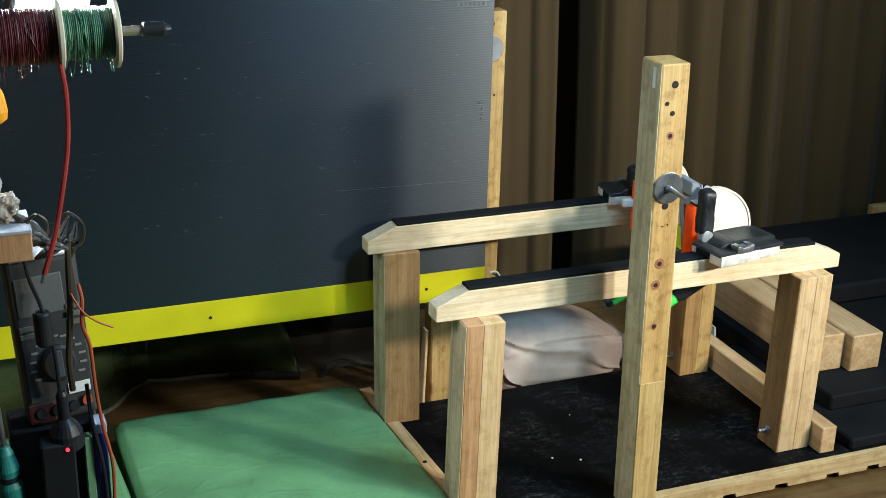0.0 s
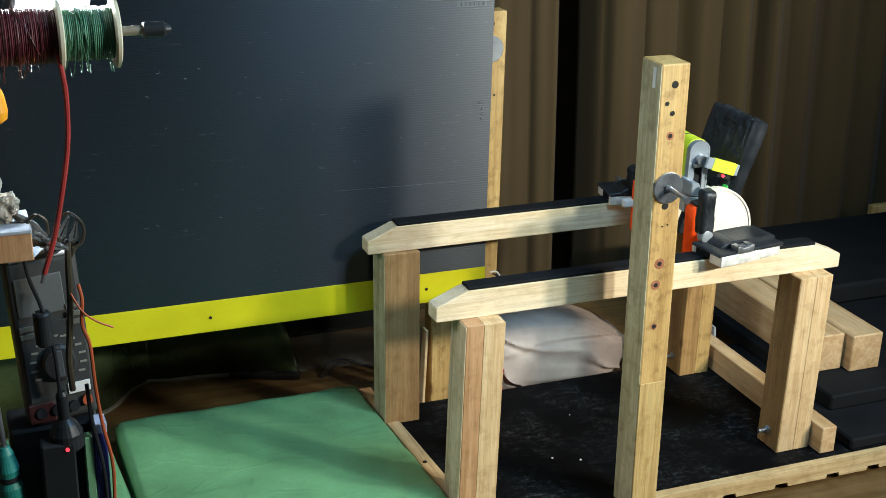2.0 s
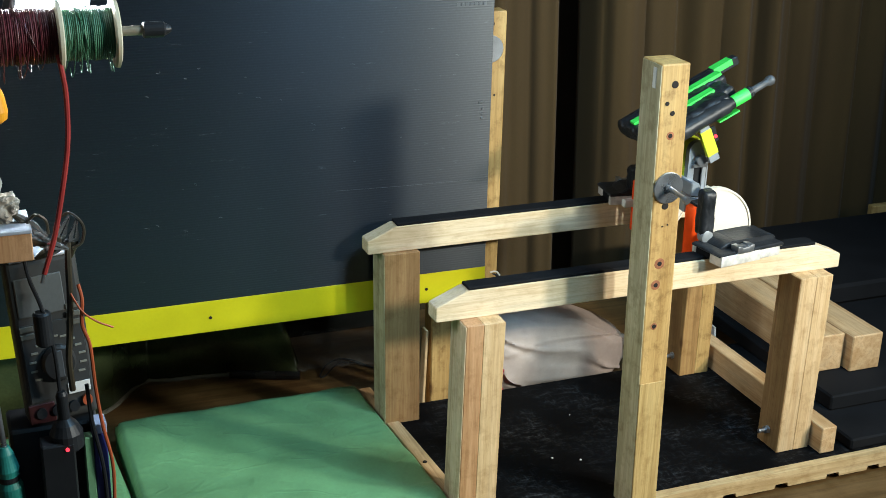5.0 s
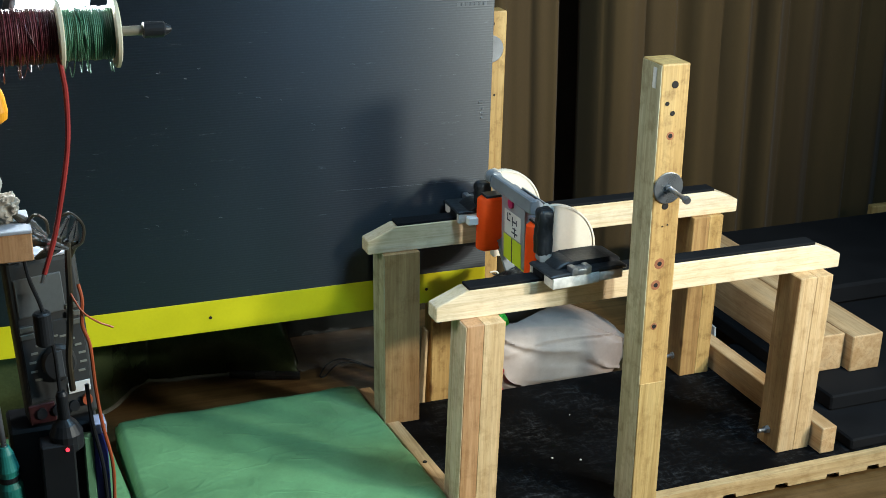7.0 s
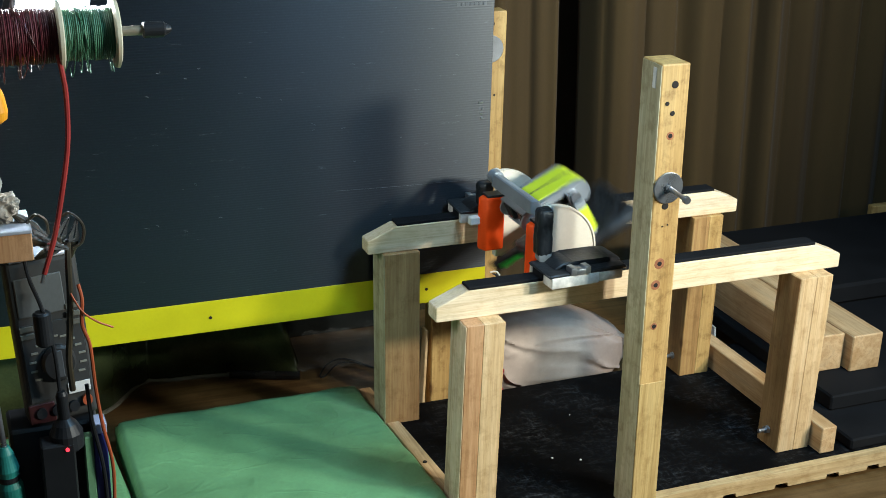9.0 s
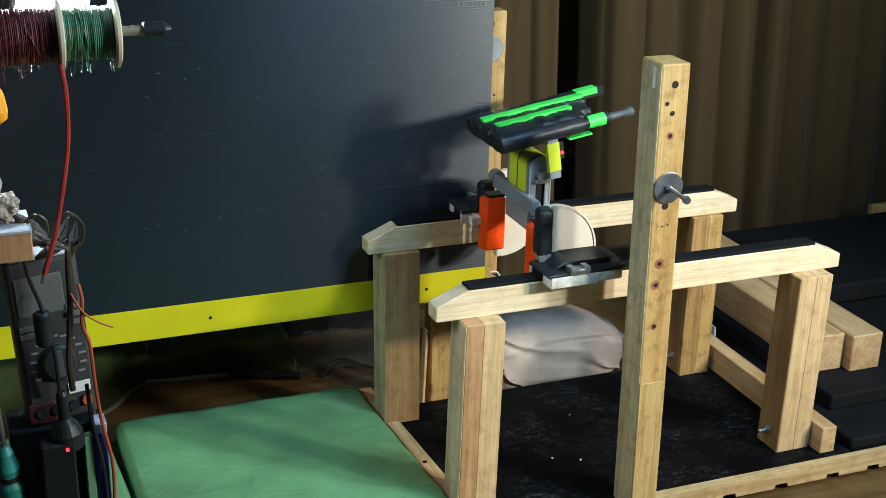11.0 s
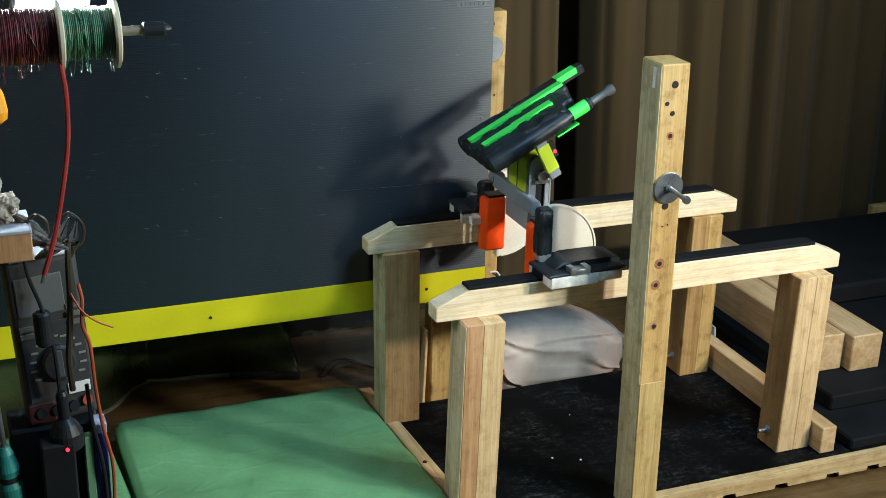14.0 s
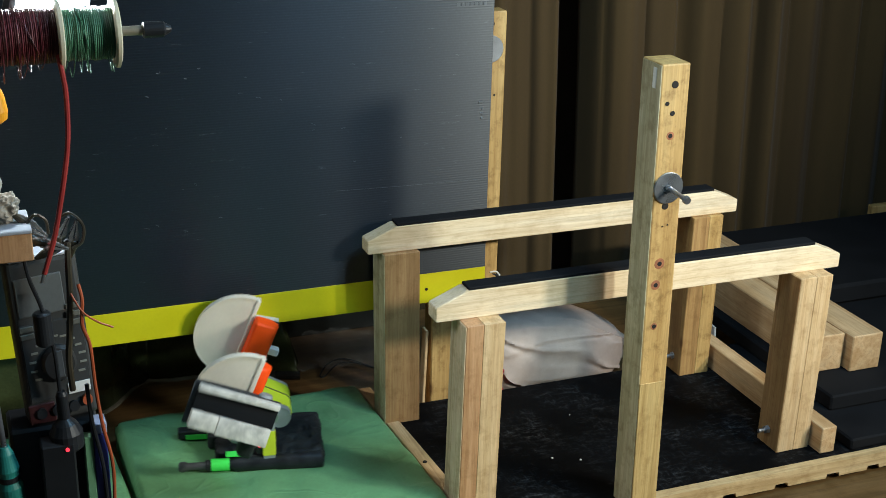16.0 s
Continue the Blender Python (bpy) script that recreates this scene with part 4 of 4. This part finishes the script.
part("bracket", box((-0.4300, RY + 0.094, 0.8180), (-0.4130, RY + 0.106, 0.8700), 0.002), BLACK, desk_lamp)
part("bracket_arm", rod((-0.470, RY + 0.106, 0.862), (-0.420, RY + 0.100, 0.862), 0.004), BLACK, desk_lamp)
for x in (-0.4255, -0.4175):
    part("screw", rod((x, RY + 0.0945, 0.8215), (x, RY + 0.0915, 0.8215), 0.0022, seg=10), STEEL, desk_lamp)

meter = thing("multimeter", "grey-black digital multimeter with a rotary dial", "multimeter", at=(-0.534, RY + 0.02, 0.3985))
meter.scale = (0.88, 1.0, 1.0)
meter.rotation_euler = (radians(-4), radians(-3), radians(6))
part("body", box((-0.041, -0.016, 0.0), (0.041, 0.016, 0.180), 0.006, seg=3), plain("dark_grey_meter_case", (0.042, 0.042, 0.040), 0.5), meter)
# added plate: lamplight on the dark case top, put into a pale colour
part("cap", box((-0.036, -0.0165, 0.1785), (0.038, 0.0150, 0.1835), 0.002), plain("meter_top_lit_tone", (0.62, 0.64, 0.70), 0.4), meter, "top of the meter, its lamplight painted as a pale plate")
part("guard", box((-0.0405, -0.0175, 0.002), (-0.010, -0.0150, 0.024), 0.001), plain("dark_red_guard", (0.045, 0.007, 0.008), 0.5), meter, "dark red socket guard")
part("display", box((-0.034, -0.0176, 0.120), (0.020, -0.0155, 0.162), 0.001), plain("grey_display", (0.12, 0.125, 0.12), 0.3), meter, "blank grey display")
part("face", box((-0.036, -0.0172, 0.026), (0.036, -0.0158, 0.112), 0.001), plain("charcoal_face", (0.040, 0.041, 0.040), 0.5), meter)
part("dial", lathe([(0.020, 0), (0.020, 0.004), (0.017, 0.008), (0.005, 0.0085)], (0.002, -0.0172, 0.066), (0.002, -0.05, 0.066), 32), plain("dial_plastic", (0.03, 0.03, 0.03), 0.4), meter, "round black rotary dial")
part("pointer", box((-0.002, -0.0275, 0.052), (0.006, -0.0253, 0.082), 0.001), SCUFF, meter)
marks = plain("pale_print", (0.24, 0.24, 0.20), 0.5)
for a in range(-120, 121, 20):
    c, s_ = math.sin(radians(a)), math.cos(radians(a))
    part("mark", box((0.002 + 0.029 * c - 0.004, -0.0180, 0.066 + 0.029 * s_ - 0.0011), (0.002 + 0.029 * c + 0.004, -0.0172, 0.066 + 0.029 * s_ + 0.0011)), marks, meter)
for x, z in ((-0.028, 0.108), (-0.028, 0.100), (0.027, 0.115), (0.027, 0.106), (0.027, 0.124)):
    part("button", box((x - 0.008, -0.0190, z - 0.003), (x + 0.008, -0.0170, z + 0.003), 0.0008), plain("button_grey", (0.13, 0.125, 0.10), 0.5), meter)
part("tag", box((0.008, -0.0186, 0.028), (0.034, -0.0172, 0.040), 0.0005), WHITE, meter, "white paper tag")
for x in (-0.026, -0.008, 0.012):
    part("socket", rod((x, -0.0165, 0.014), (x, -0.020, 0.014), 0.006, seg=16), BLACK, meter)
part("socket", rod((0.028, -0.0165, 0.018), (0.028, -0.0205, 0.018), 0.006, seg=16), ORANGE_WIRE, meter, "red-orange input socket")

case_ = thing("equipment_box", "black equipment box under the multimeter", "box", at=(-0.545, RY + 0.02, 0.2865))
part("case", box((-0.045, -0.024, 0.0), (0.045, 0.030, 0.1115), 0.003), BLACK, case_)
lead = thing("ferrite_cable", "black cable with a cylindrical ferrite core", "cable")
part("cable", tube([(-0.560, RY - 0.012, 0.598), (-0.557, RY - 0.020, 0.572), (-0.548, RY - 0.022, 0.540), (-0.540, RY - 0.024, 0.495), (-0.538, RY - 0.024, 0.45), (-0.536, RY - 0.026, 0.405)], 0.0022), BLACK, lead)
part("ferrite", lathe([(0.007, 0), (0.009, 0.002), (0.009, 0.034), (0.007, 0.036)], (-0.5485, RY - 0.0225, 0.536), (-0.5455, RY - 0.0240, 0.436), 20), BLACK, lead)
part("plug", lathe([(0.004, 0), (0.006, 0.004), (0.006, 0.03), (0.012, 0.036), (0.017, 0.046), (0.017, 0.062), (0.010, 0.068)], (-0.537, RY - 0.026, 0.448), (-0.534, RY - 0.028, 0.348), 22), BLACK, lead)
box_ = thing("power_pack", "small black power pack with a red indicator", "electronics", at=(-0.545, RY - 0.030, 0.2865))
part("case", box((-0.018, -0.014, 0.0), (0.016, 0.012, 0.110), 0.002), BLACK, box_)
part("indicator", rod((0.008, -0.0138, 0.104), (0.008, -0.0155, 0.104), 0.0020, seg=12), LED_RED, box_, "glowing red indicator")
rule = thing("green_strip", "pale green plastic strip on edge", "plastic strip", at=(-0.5185, RY - 0.026, 0.2865))
part("strip", box((0.0, 0, 0.0), (0.009, 0.014, 0.104), 0.001), plain("pale_green_plastic", (0.16, 0.36, 0.20), 0.5), rule)
blue = thing("blue_box", "small dark blue plastic box with a clear lid", "box", at=(-0.509, RY - 0.026, 0.2865))
part("case", box((0.0, 0, 0.0), (0.014, 0.022, 0.106), 0.001), BLUE, blue)
part("lid", box((-0.0005, -0.0005, 0.1062), (0.0145, 0.0225, 0.118), 0.001), plain("cloudy_lid", (0.35, 0.38, 0.5), 0.25), blue)
driver = thing("screwdriver", "screwdriver with a teal rubber grip", "screwdriver", at=(-0.592, RY - 0.02, 0.2865))
part("handle", lathe([(0.010, 0), (0.013, 0.004), (0.013, 0.060), (0.0105, 0.066), (0.0105, 0.074), (0.012, 0.080), (0.0085, 0.098), (0.005, 0.106)], (0, 0, 0), (-0.006, 0, 0.12), 24), TEAL, driver)
part("collar", lathe([(0.0109, 0), (0.0111, 0.002), (0.0109, 0.006)], (-0.0033, 0, 0.0665), (-0.0037, 0, 0.08), 24), BLACK, driver)
part("shaft", rod((-0.005, 0, 0.104), (-0.009, 0, 0.180), 0.003), STEEL, driver)

ledge = thing("white_block", "small wooden block with a white top", "block")
part("block", box((-0.645, RY - 0.03, 0.594), (-0.551, RY + 0.03, 0.622), 0.001), RED_Z, ledge)
part("top", box((-0.645, RY - 0.031, 0.6222), (-0.5505, RY + 0.031, 0.6262), 0.0008), plain("grey_laminate", (0.36, 0.38, 0.42), 0.5), ledge, "white laminated top")
wad = thing("crumpled_paper", "crumpled off-white paper scrap on the block", "paper")
bm = bmesh.new()
bmesh.ops.create_icosphere(bm, subdivisions=5, radius=1)
for v in bm.verts:
    p = v.co.copy()
    fold = 1 + 0.30 * noise.noise(p * 1.8) + 0.17 * (0.5 - 2.2 * abs(noise.noise(p * 2.6 + Vector((3, 1, 7)))))
    v.co = Vector((-0.574, RY, 0.6415)) + Vector((p.x * 0.0165, p.y * 0.014, p.z * 0.0140)) * fold
    v.co.z = max(0.6265, v.co.z)
part("paper", bm, plain("beige_paper", (0.36, 0.31, 0.245), 0.8, vary=0.35, stain=90), wad)
grip = thing("screw_tool", "tool with an orange plastic handle hanging on the rack", "tool")
part("handle", lathe([(0.004, 0), (0.0105, 0.004), (0.0125, 0.012), (0.0120, 0.026), (0.009, 0.038), (0.006, 0.044)], (-0.5715, RY - 0.01, 0.727), (-0.580, RY - 0.01, 0.80), 26), plain("orange_handle_plastic", (0.95, 0.36, 0.015), 0.4), grip)
part("peg", rod((-0.585, RY - 0.01, 0.748), (-0.655, RY + 0.01, 0.752), 0.002), STEEL, grip)
scrap = thing("white_tag", "small white plastic tag hanging on the rack", "tag")
part("tag", prism([(-0.60, 0.655), (-0.577, 0.652), (-0.572, 0.668), (-0.578, 0.688), (-0.60, 0.690)], RY - 0.008, RY - 0.004), WHITE, scrap)
part("string", tube([(-0.595, RY - 0.006, 0.688), (-0.62, RY, 0.70), (-0.648, RY + 0.01, 0.71)], 0.0008), WHITE, scrap)

clips = thing("alligator_clips", "small shiny alligator clips on thin leads", "clips")
NICKEL = plain("bright_nickel", (0.55, 0.55, 0.53), 0.22, 0.8, vary=0.5)
SLEEVE = plain("dark_olive_sleeve", (0.045, 0.036, 0.022), 0.35, vary=0.4)
for x, z, a, d in ((-0.545, 0.618, 40, 0.0), (-0.538, 0.606, 28, -0.006), (-0.529, 0.602, 20, -0.010), (-0.519, 0.614, -62, 0.004), (-0.509, 0.611, -78, 0.0), (-0.523, 0.596, -25, 0.006)):
    m = Matrix.Translation((x, RY - 0.006 + d, z)) @ Matrix.Rotation(radians(a), 4, "Y")
    bm = prism([(-0.014, -0.0045), (-0.004, -0.0050), (0.005, -0.0022), (0.013, -0.0010), (0.013, -0.0002), (0.002, -0.0006), (-0.014, -0.0012)], -0.0032, 0.0032)
    add_prism(bm, [(-0.014, 0.0045), (-0.004, 0.0050), (0.005, 0.0022), (0.013, 0.0010), (0.013, 0.0002), (0.002, 0.0006), (-0.014, 0.0012)], -0.0032, 0.0032)
    bmesh.ops.transform(bm, matrix=m, verts=bm.verts[:])
    c = part("clip", bm, NICKEL, clips)
    part("sleeve", lathe([(0.0022, 0), (0.0042, 0.002), (0.0046, 0.010), (0.0030, 0.016), (0.0016, 0.020)], m @ Vector((-0.008, 0, 0)), m @ Vector((-0.05, 0, 0)), 12), SLEEVE, c, "dark olive rubber sleeve")
part("lead", tube([(-0.548, RY - 0.004, 0.606), (-0.554, RY - 0.010, 0.622), (-0.546, RY - 0.012, 0.634), (-0.536, RY - 0.010, 0.627), (-0.534, RY - 0.008, 0.612)], 0.0016), SLEEVE, clips)
part("lead", tube([(-0.522, RY - 0.006, 0.627), (-0.512, RY - 0.008, 0.631), (-0.501, RY - 0.010, 0.618), (-0.503, RY - 0.012, 0.602), (-0.513, RY - 0.014, 0.596)], 0.0017), SLEEVE, clips)
part("lead", tube([(-0.517, RY - 0.012, 0.602), (-0.519, RY - 0.018, 0.575), (-0.520, RY - 0.020, 0.545), (-0.523, RY - 0.021, 0.51), (-0.526, RY - 0.021, 0.48), (-0.525, RY - 0.021, 0.445)], 0.0034), SLEEVE, clips)

cable = thing("red_cable", "thick red wire hanging from the spools", "wire")
part("wire", tube([(-0.5120, RY - 0.020, 0.792), (-0.5095, RY - 0.025, 0.772), (-0.5081, RY - 0.025, 0.7517), (-0.5095, RY - 0.025, 0.715), (-0.5144, RY - 0.025, 0.682), (-0.5257, RY - 0.025, 0.630), (-0.5333, RY - 0.025, 0.603), (-0.5425, RY - 0.025, 0.577)], 0.0026), RED_WIRE, cable)
part("bare_end", rod((-0.5425, RY - 0.025, 0.577), (-0.5455, RY - 0.025, 0.568), 0.0018), STEEL, cable)
loose = thing("orange_wire", "thin orange-red wires hanging beside the meter", "wire")
part("wire", tube([(-0.5210, RY - 0.02, 0.556), (-0.5110, RY - 0.03, 0.536), (-0.4970, RY - 0.03, 0.522), (-0.4810, RY - 0.03, 0.513)], 0.0010), ORANGE_WIRE, loose)
part("wire", tube([(-0.5110, RY - 0.02, 0.560), (-0.5090, RY - 0.026, 0.545), (-0.5110, RY - 0.028, 0.520), (-0.5050, RY - 0.028, 0.495), (-0.5030, RY - 0.028, 0.45), (-0.4990, RY - 0.03, 0.405), (-0.4920, RY - 0.03, 0.36), (-0.4930, RY - 0.03, 0.31), (-0.5010, RY - 0.05, 0.25), (-0.4910, RY - 0.06, 0.10), (-0.4710, RY - 0.06, 0.02)], 0.0020), ORANGE_WIRE, loose)
dark = thing("black_wire", "thin black wires hanging beside the meter", "wire")
part("wire", tube([(-0.5110, RY - 0.022, 0.45), (-0.5090, RY - 0.026, 0.41), (-0.5020, RY - 0.03, 0.36), (-0.5000, RY - 0.03, 0.31), (-0.5010, RY - 0.055, 0.20), (-0.4810, RY - 0.06, 0.02)], 0.0022), BLACK, dark)


# ---- the routine ----
# seconds, shoulder axis x, y, z, then degrees: yaw, arms, torso, legs (turning as seen from the front), grips folded
RIGHT_X, LEFT_X, HOLD_Z = 0.480, 0.206, 0.405
ROUTINE = [
    (0.00, RIGHT_X, 0.152, HOLD_Z, 0, 0, -172, -152, 0), (0.10, RIGHT_X, 0.152, HOLD_Z, 0, 0, -182, -185, 0),
    (0.20, RIGHT_X, 0.152, HOLD_Z, 0, 0, -182, -225, 0), (0.30, RIGHT_X, 0.152, HOLD_Z, 0, 0, -166, -256, 0),
    (0.40, RIGHT_X, 0.152, HOLD_Z, 0, 0, -153, -254, 0), (0.75, RIGHT_X, 0.152, HOLD_Z, 0, 0, -153, -248, 0),
    (0.85, RIGHT_X, 0.152, HOLD_Z, 0, 0, -151, -243, 0), (0.95, RIGHT_X, 0.152, HOLD_Z, 0, 0, -122, -212, 0),
    (1.00, RIGHT_X, 0.152, HOLD_Z, 0, 0, -96, -184, 0), (1.10, RIGHT_X, 0.152, HOLD_Z, 0, 0, -38, -125, 0),
    (1.20, RIGHT_X, 0.152, HOLD_Z, 0, 0, -18, -112, 0), (1.30, RIGHT_X, 0.152, HOLD_Z, 0, 0, -7, -110, 0),
    (1.45, RIGHT_X, 0.152, HOLD_Z, 0, 0, -1, -108, 0), (2.20, RIGHT_X, 0.152, HOLD_Z, 0, 0, -1, -108, 0),
    (2.50, RIGHT_X, 0.152, HOLD_Z, 0, 0, 0, -66, 0), (2.80, RIGHT_X, 0.152, HOLD_Z, 0, 0, 0, 23, 0),
    (3.00, RIGHT_X, 0.152, HOLD_Z, 0, 0, 0, 15, 0), (3.30, RIGHT_X, 0.152, HOLD_Z, 0, 0, 0, 10, 0),
    (4.30, RIGHT_X, 0.152, HOLD_Z, 0, 0, 0, 8, 0), (4.80, RIGHT_X, 0.152, HOLD_Z, 0, 0, 0, 25, 0),
    (5.40, RIGHT_X, 0.152, HOLD_Z, 0, 0, 0, 25, 0), (5.50, RIGHT_X, 0.152, HOLD_Z, 0, 0, -14, 20, 0),
    (5.60, RIGHT_X, 0.152, HOLD_Z, 0, 0, -60, -22, 0), (5.70, RIGHT_X - 0.004, 0.152, HOLD_Z + 0.002, 0, 0, -118, -105, 0),
    (5.80, RIGHT_X - 0.006, 0.152, HOLD_Z + 0.002, 0, 2, -190, -205, 0), (5.90, RIGHT_X - 0.05, 0.152, 0.445, 0, 0, -235, -270, 0),
    (6.00, 0.375, 0.152, 0.485, 0, -18, -240, -262, 0), (6.10, 0.315, 0.152, 0.500, 0, -26, -220, -212, 0),
    (6.20, 0.266, 0.152, 0.470, 0, -20, -195, -168, 0), (6.30, 0.222, 0.152, 0.425, 0, -6, -178, -142, 0),
    (6.38, LEFT_X + 0.003, 0.152, HOLD_Z + 0.002, 0, -1, -186, -176, 0), (6.50, LEFT_X - 0.003, 0.152, HOLD_Z, 1.6, 0, -186, -180, 0),
    (6.70, LEFT_X - 0.003, 0.152, HOLD_Z, 1.6, 0, -179, -169, 0), (7.00, LEFT_X - 0.003, 0.152, HOLD_Z, 1.6, 0, -178, -161, 0),
    (7.85, LEFT_X - 0.003, 0.152, HOLD_Z, 1.6, 0, -177, -161, 0), (8.00, LEFT_X - 0.003, 0.152, HOLD_Z, 1.6, 0, -178, -200, 0),
    (8.10, LEFT_X - 0.003, 0.152, HOLD_Z, 1.6, 0, -180, -232, 0), (8.20, LEFT_X - 0.003, 0.152, HOLD_Z, 1.6, 0, -172, -254, 0),
    (8.30, LEFT_X - 0.003, 0.152, HOLD_Z, 1.6, 0, -157, -266, 0), (8.45, LEFT_X - 0.003, 0.152, HOLD_Z, 1.6, 0, -152, -261, 0),
    (8.70, LEFT_X - 0.003, 0.152, HOLD_Z, 1.6, 0, -152, -258, 0), (8.80, LEFT_X - 0.003, 0.152, HOLD_Z, 1.6, 0, -150, -248, 0),
    (8.90, LEFT_X - 0.003, 0.152, HOLD_Z, 1.6, 0, -110, -210, 0), (9.00, LEFT_X - 0.001, 0.152, HOLD_Z, 0.6, 0, -64, -152, 0),
    (9.10, LEFT_X, 0.152, HOLD_Z, 0, 0, -22, -117, 0), (9.20, LEFT_X, 0.152, HOLD_Z, 0, 0, -6, -111, 0),
    (9.45, LEFT_X, 0.152, HOLD_Z, 0, 0, -1, -108, 0), (10.20, LEFT_X, 0.152, HOLD_Z, 0, 0, -1, -108, 0),
    (10.50, LEFT_X, 0.152, HOLD_Z, 0, 0, 0, -55, 0), (10.80, LEFT_X, 0.152, HOLD_Z, 0, 0, 0, 18, 0),
    (11.00, LEFT_X, 0.152, HOLD_Z, 0, 0, 0, 9, 0), (11.30, LEFT_X, 0.152, HOLD_Z, 0, 0, 0, 4, 0),
    (12.15, LEFT_X, 0.152, HOLD_Z, 0, 0, 0, 3, 0), (12.50, LEFT_X, 0.152, HOLD_Z, 0, 0, 0, 25, 0),
    (12.80, LEFT_X, 0.152, HOLD_Z, 0, 0, 0, 26, 0), (13.00, LEFT_X, 0.152, HOLD_Z, 0, 0, 0, 28, 0),
    (14.00, LEFT_X, 0.152, HOLD_Z, 0, 0, 0, 28, 0), (14.10, LEFT_X, 0.152, HOLD_Z, 0, 0, -14, 20, 0),
    (14.20, LEFT_X, 0.152, HOLD_Z, 0, 0, -60, -22, 0), (14.30, LEFT_X - 0.004, 0.152, HOLD_Z + 0.002, 0, 1, -118, -110, 0),
    (14.40, LEFT_X + 0.016, 0.152, HOLD_Z + 0.002, 0, 3, -203, -228, 0), (14.45, LEFT_X - 0.02, 0.154, 0.460, 0, -10, -265, -335, 0),
    (14.50, 0.110, 0.156, 0.504, 0, -45, -335, -425, 30), (14.60, 0.021, 0.162, 0.630, -2, -225, -515, -605, 60),
    (14.70, -0.035, 0.170, 0.612, -4, -405, -695, -785, 60), (14.80, -0.103, 0.178, 0.528, -6, -585, -875, -965, 60),
    (14.90, -0.178, 0.208, 0.285, -9, -765, -1055, -1145, 50), (15.00, -0.236, 0.224, 0.104, -12, -871, -1156, -1256, 90),
    (15.10, -0.236, 0.226, 0.096, -12, -889, -1158, -1260, 90), (15.80, -0.236, 0.226, 0.096, -12, -889, -1158, -1260, 90),
    (15.90, -0.236, 0.226, 0.098, -12, -891, -1160, -1260, 90), (16.00, -0.243, 0.226, 0.140, -12, -921, -1198, -1260, 75),
]


def glide(t):
    """The routine at t, with level slopes at the turning points and even ones between."""
    rows = ROUTINE
    i = max(k for k in range(len(rows)) if rows[k][0] <= t + 1e-9)
    if i >= len(rows) - 1:
        return rows[-1][1:]
    a, b = rows[i], rows[i + 1]
    h = b[0] - a[0]
    u = (t - a[0]) / h
    out = []
    for c in range(1, 9):
        def slope(k):
            if k == 0 or k == len(rows) - 1:
                return 0.0
            p, q, r = rows[k - 1], rows[k], rows[k + 1]
            d0, d1 = (q[c] - p[c]) / (q[0] - p[0]), (r[c] - q[c]) / (r[0] - q[0])
            return 0.0 if d0 * d1 <= 0 else 2 * d0 * d1 / (d0 + d1)
        m0, m1 = slope(i) * h, slope(i + 1) * h
        out.append((2 * u ** 3 - 3 * u * u + 1) * a[c] + (u ** 3 - 2 * u * u + u) * m0 + (3 * u * u - 2 * u ** 3) * b[c] + (u ** 3 - u * u) * m1)
    return out


def spin(a):
    return Matrix.Rotation(radians(-a), 4, "Y")


def motions():
    body, trunk, limbs, near, far = [], [], [], [], []
    for k in range(0, 16 * FPS + 1):
        t = k / FPS
        x, y, z, yaw, arms, tors, legs_a, fold = glide(t)
        # tipped a little sideways on landing, and for a moment as it catches the rails
        lean = 5.0 * min(1.0, max(0.0, (t - 14.8) / 0.2)) + 10.0 * max(0.0, 1 - abs(t - 6.27) / 0.11)
        # the grips sit a little askew on the first hold, straighter on the second
        toe_in = 8.0 - 5.5 * min(1.0, max(0.0, (t - 5.8) / 0.6))
        turn = Matrix.Rotation(radians(yaw), 4, "Z") @ Matrix.Rotation(radians(lean), 4, "X") @ spin(arms)
        root = Matrix.Translation((x, y, z)) @ turn @ Matrix.Translation(-SHOULDER)
        tm = Matrix.Translation(SHOULDER) @ spin(tors - arms)
        lm = tm @ Matrix.Translation(HIP) @ spin(legs_a - tors)
        body.append((t, root))
        trunk.append((t, tm))
        limbs.append((t, lm))
        for rows, s in ((near, -1), (far, 1)):
            rows.append((t, Matrix.Translation((GRIP_X[s], s * 0.132, WRIST_Z)) @ Matrix.Rotation(radians(-s * toe_in * (1 - fold / 90)), 4, "Z") @ Matrix.Rotation(radians(s * fold), 4, "X")))
    walk(robot, body)
    walk(torso, trunk)
    walk(legs, limbs)
    walk(HAND_NEAR, near)
    walk(HAND_FAR, far)


motions()
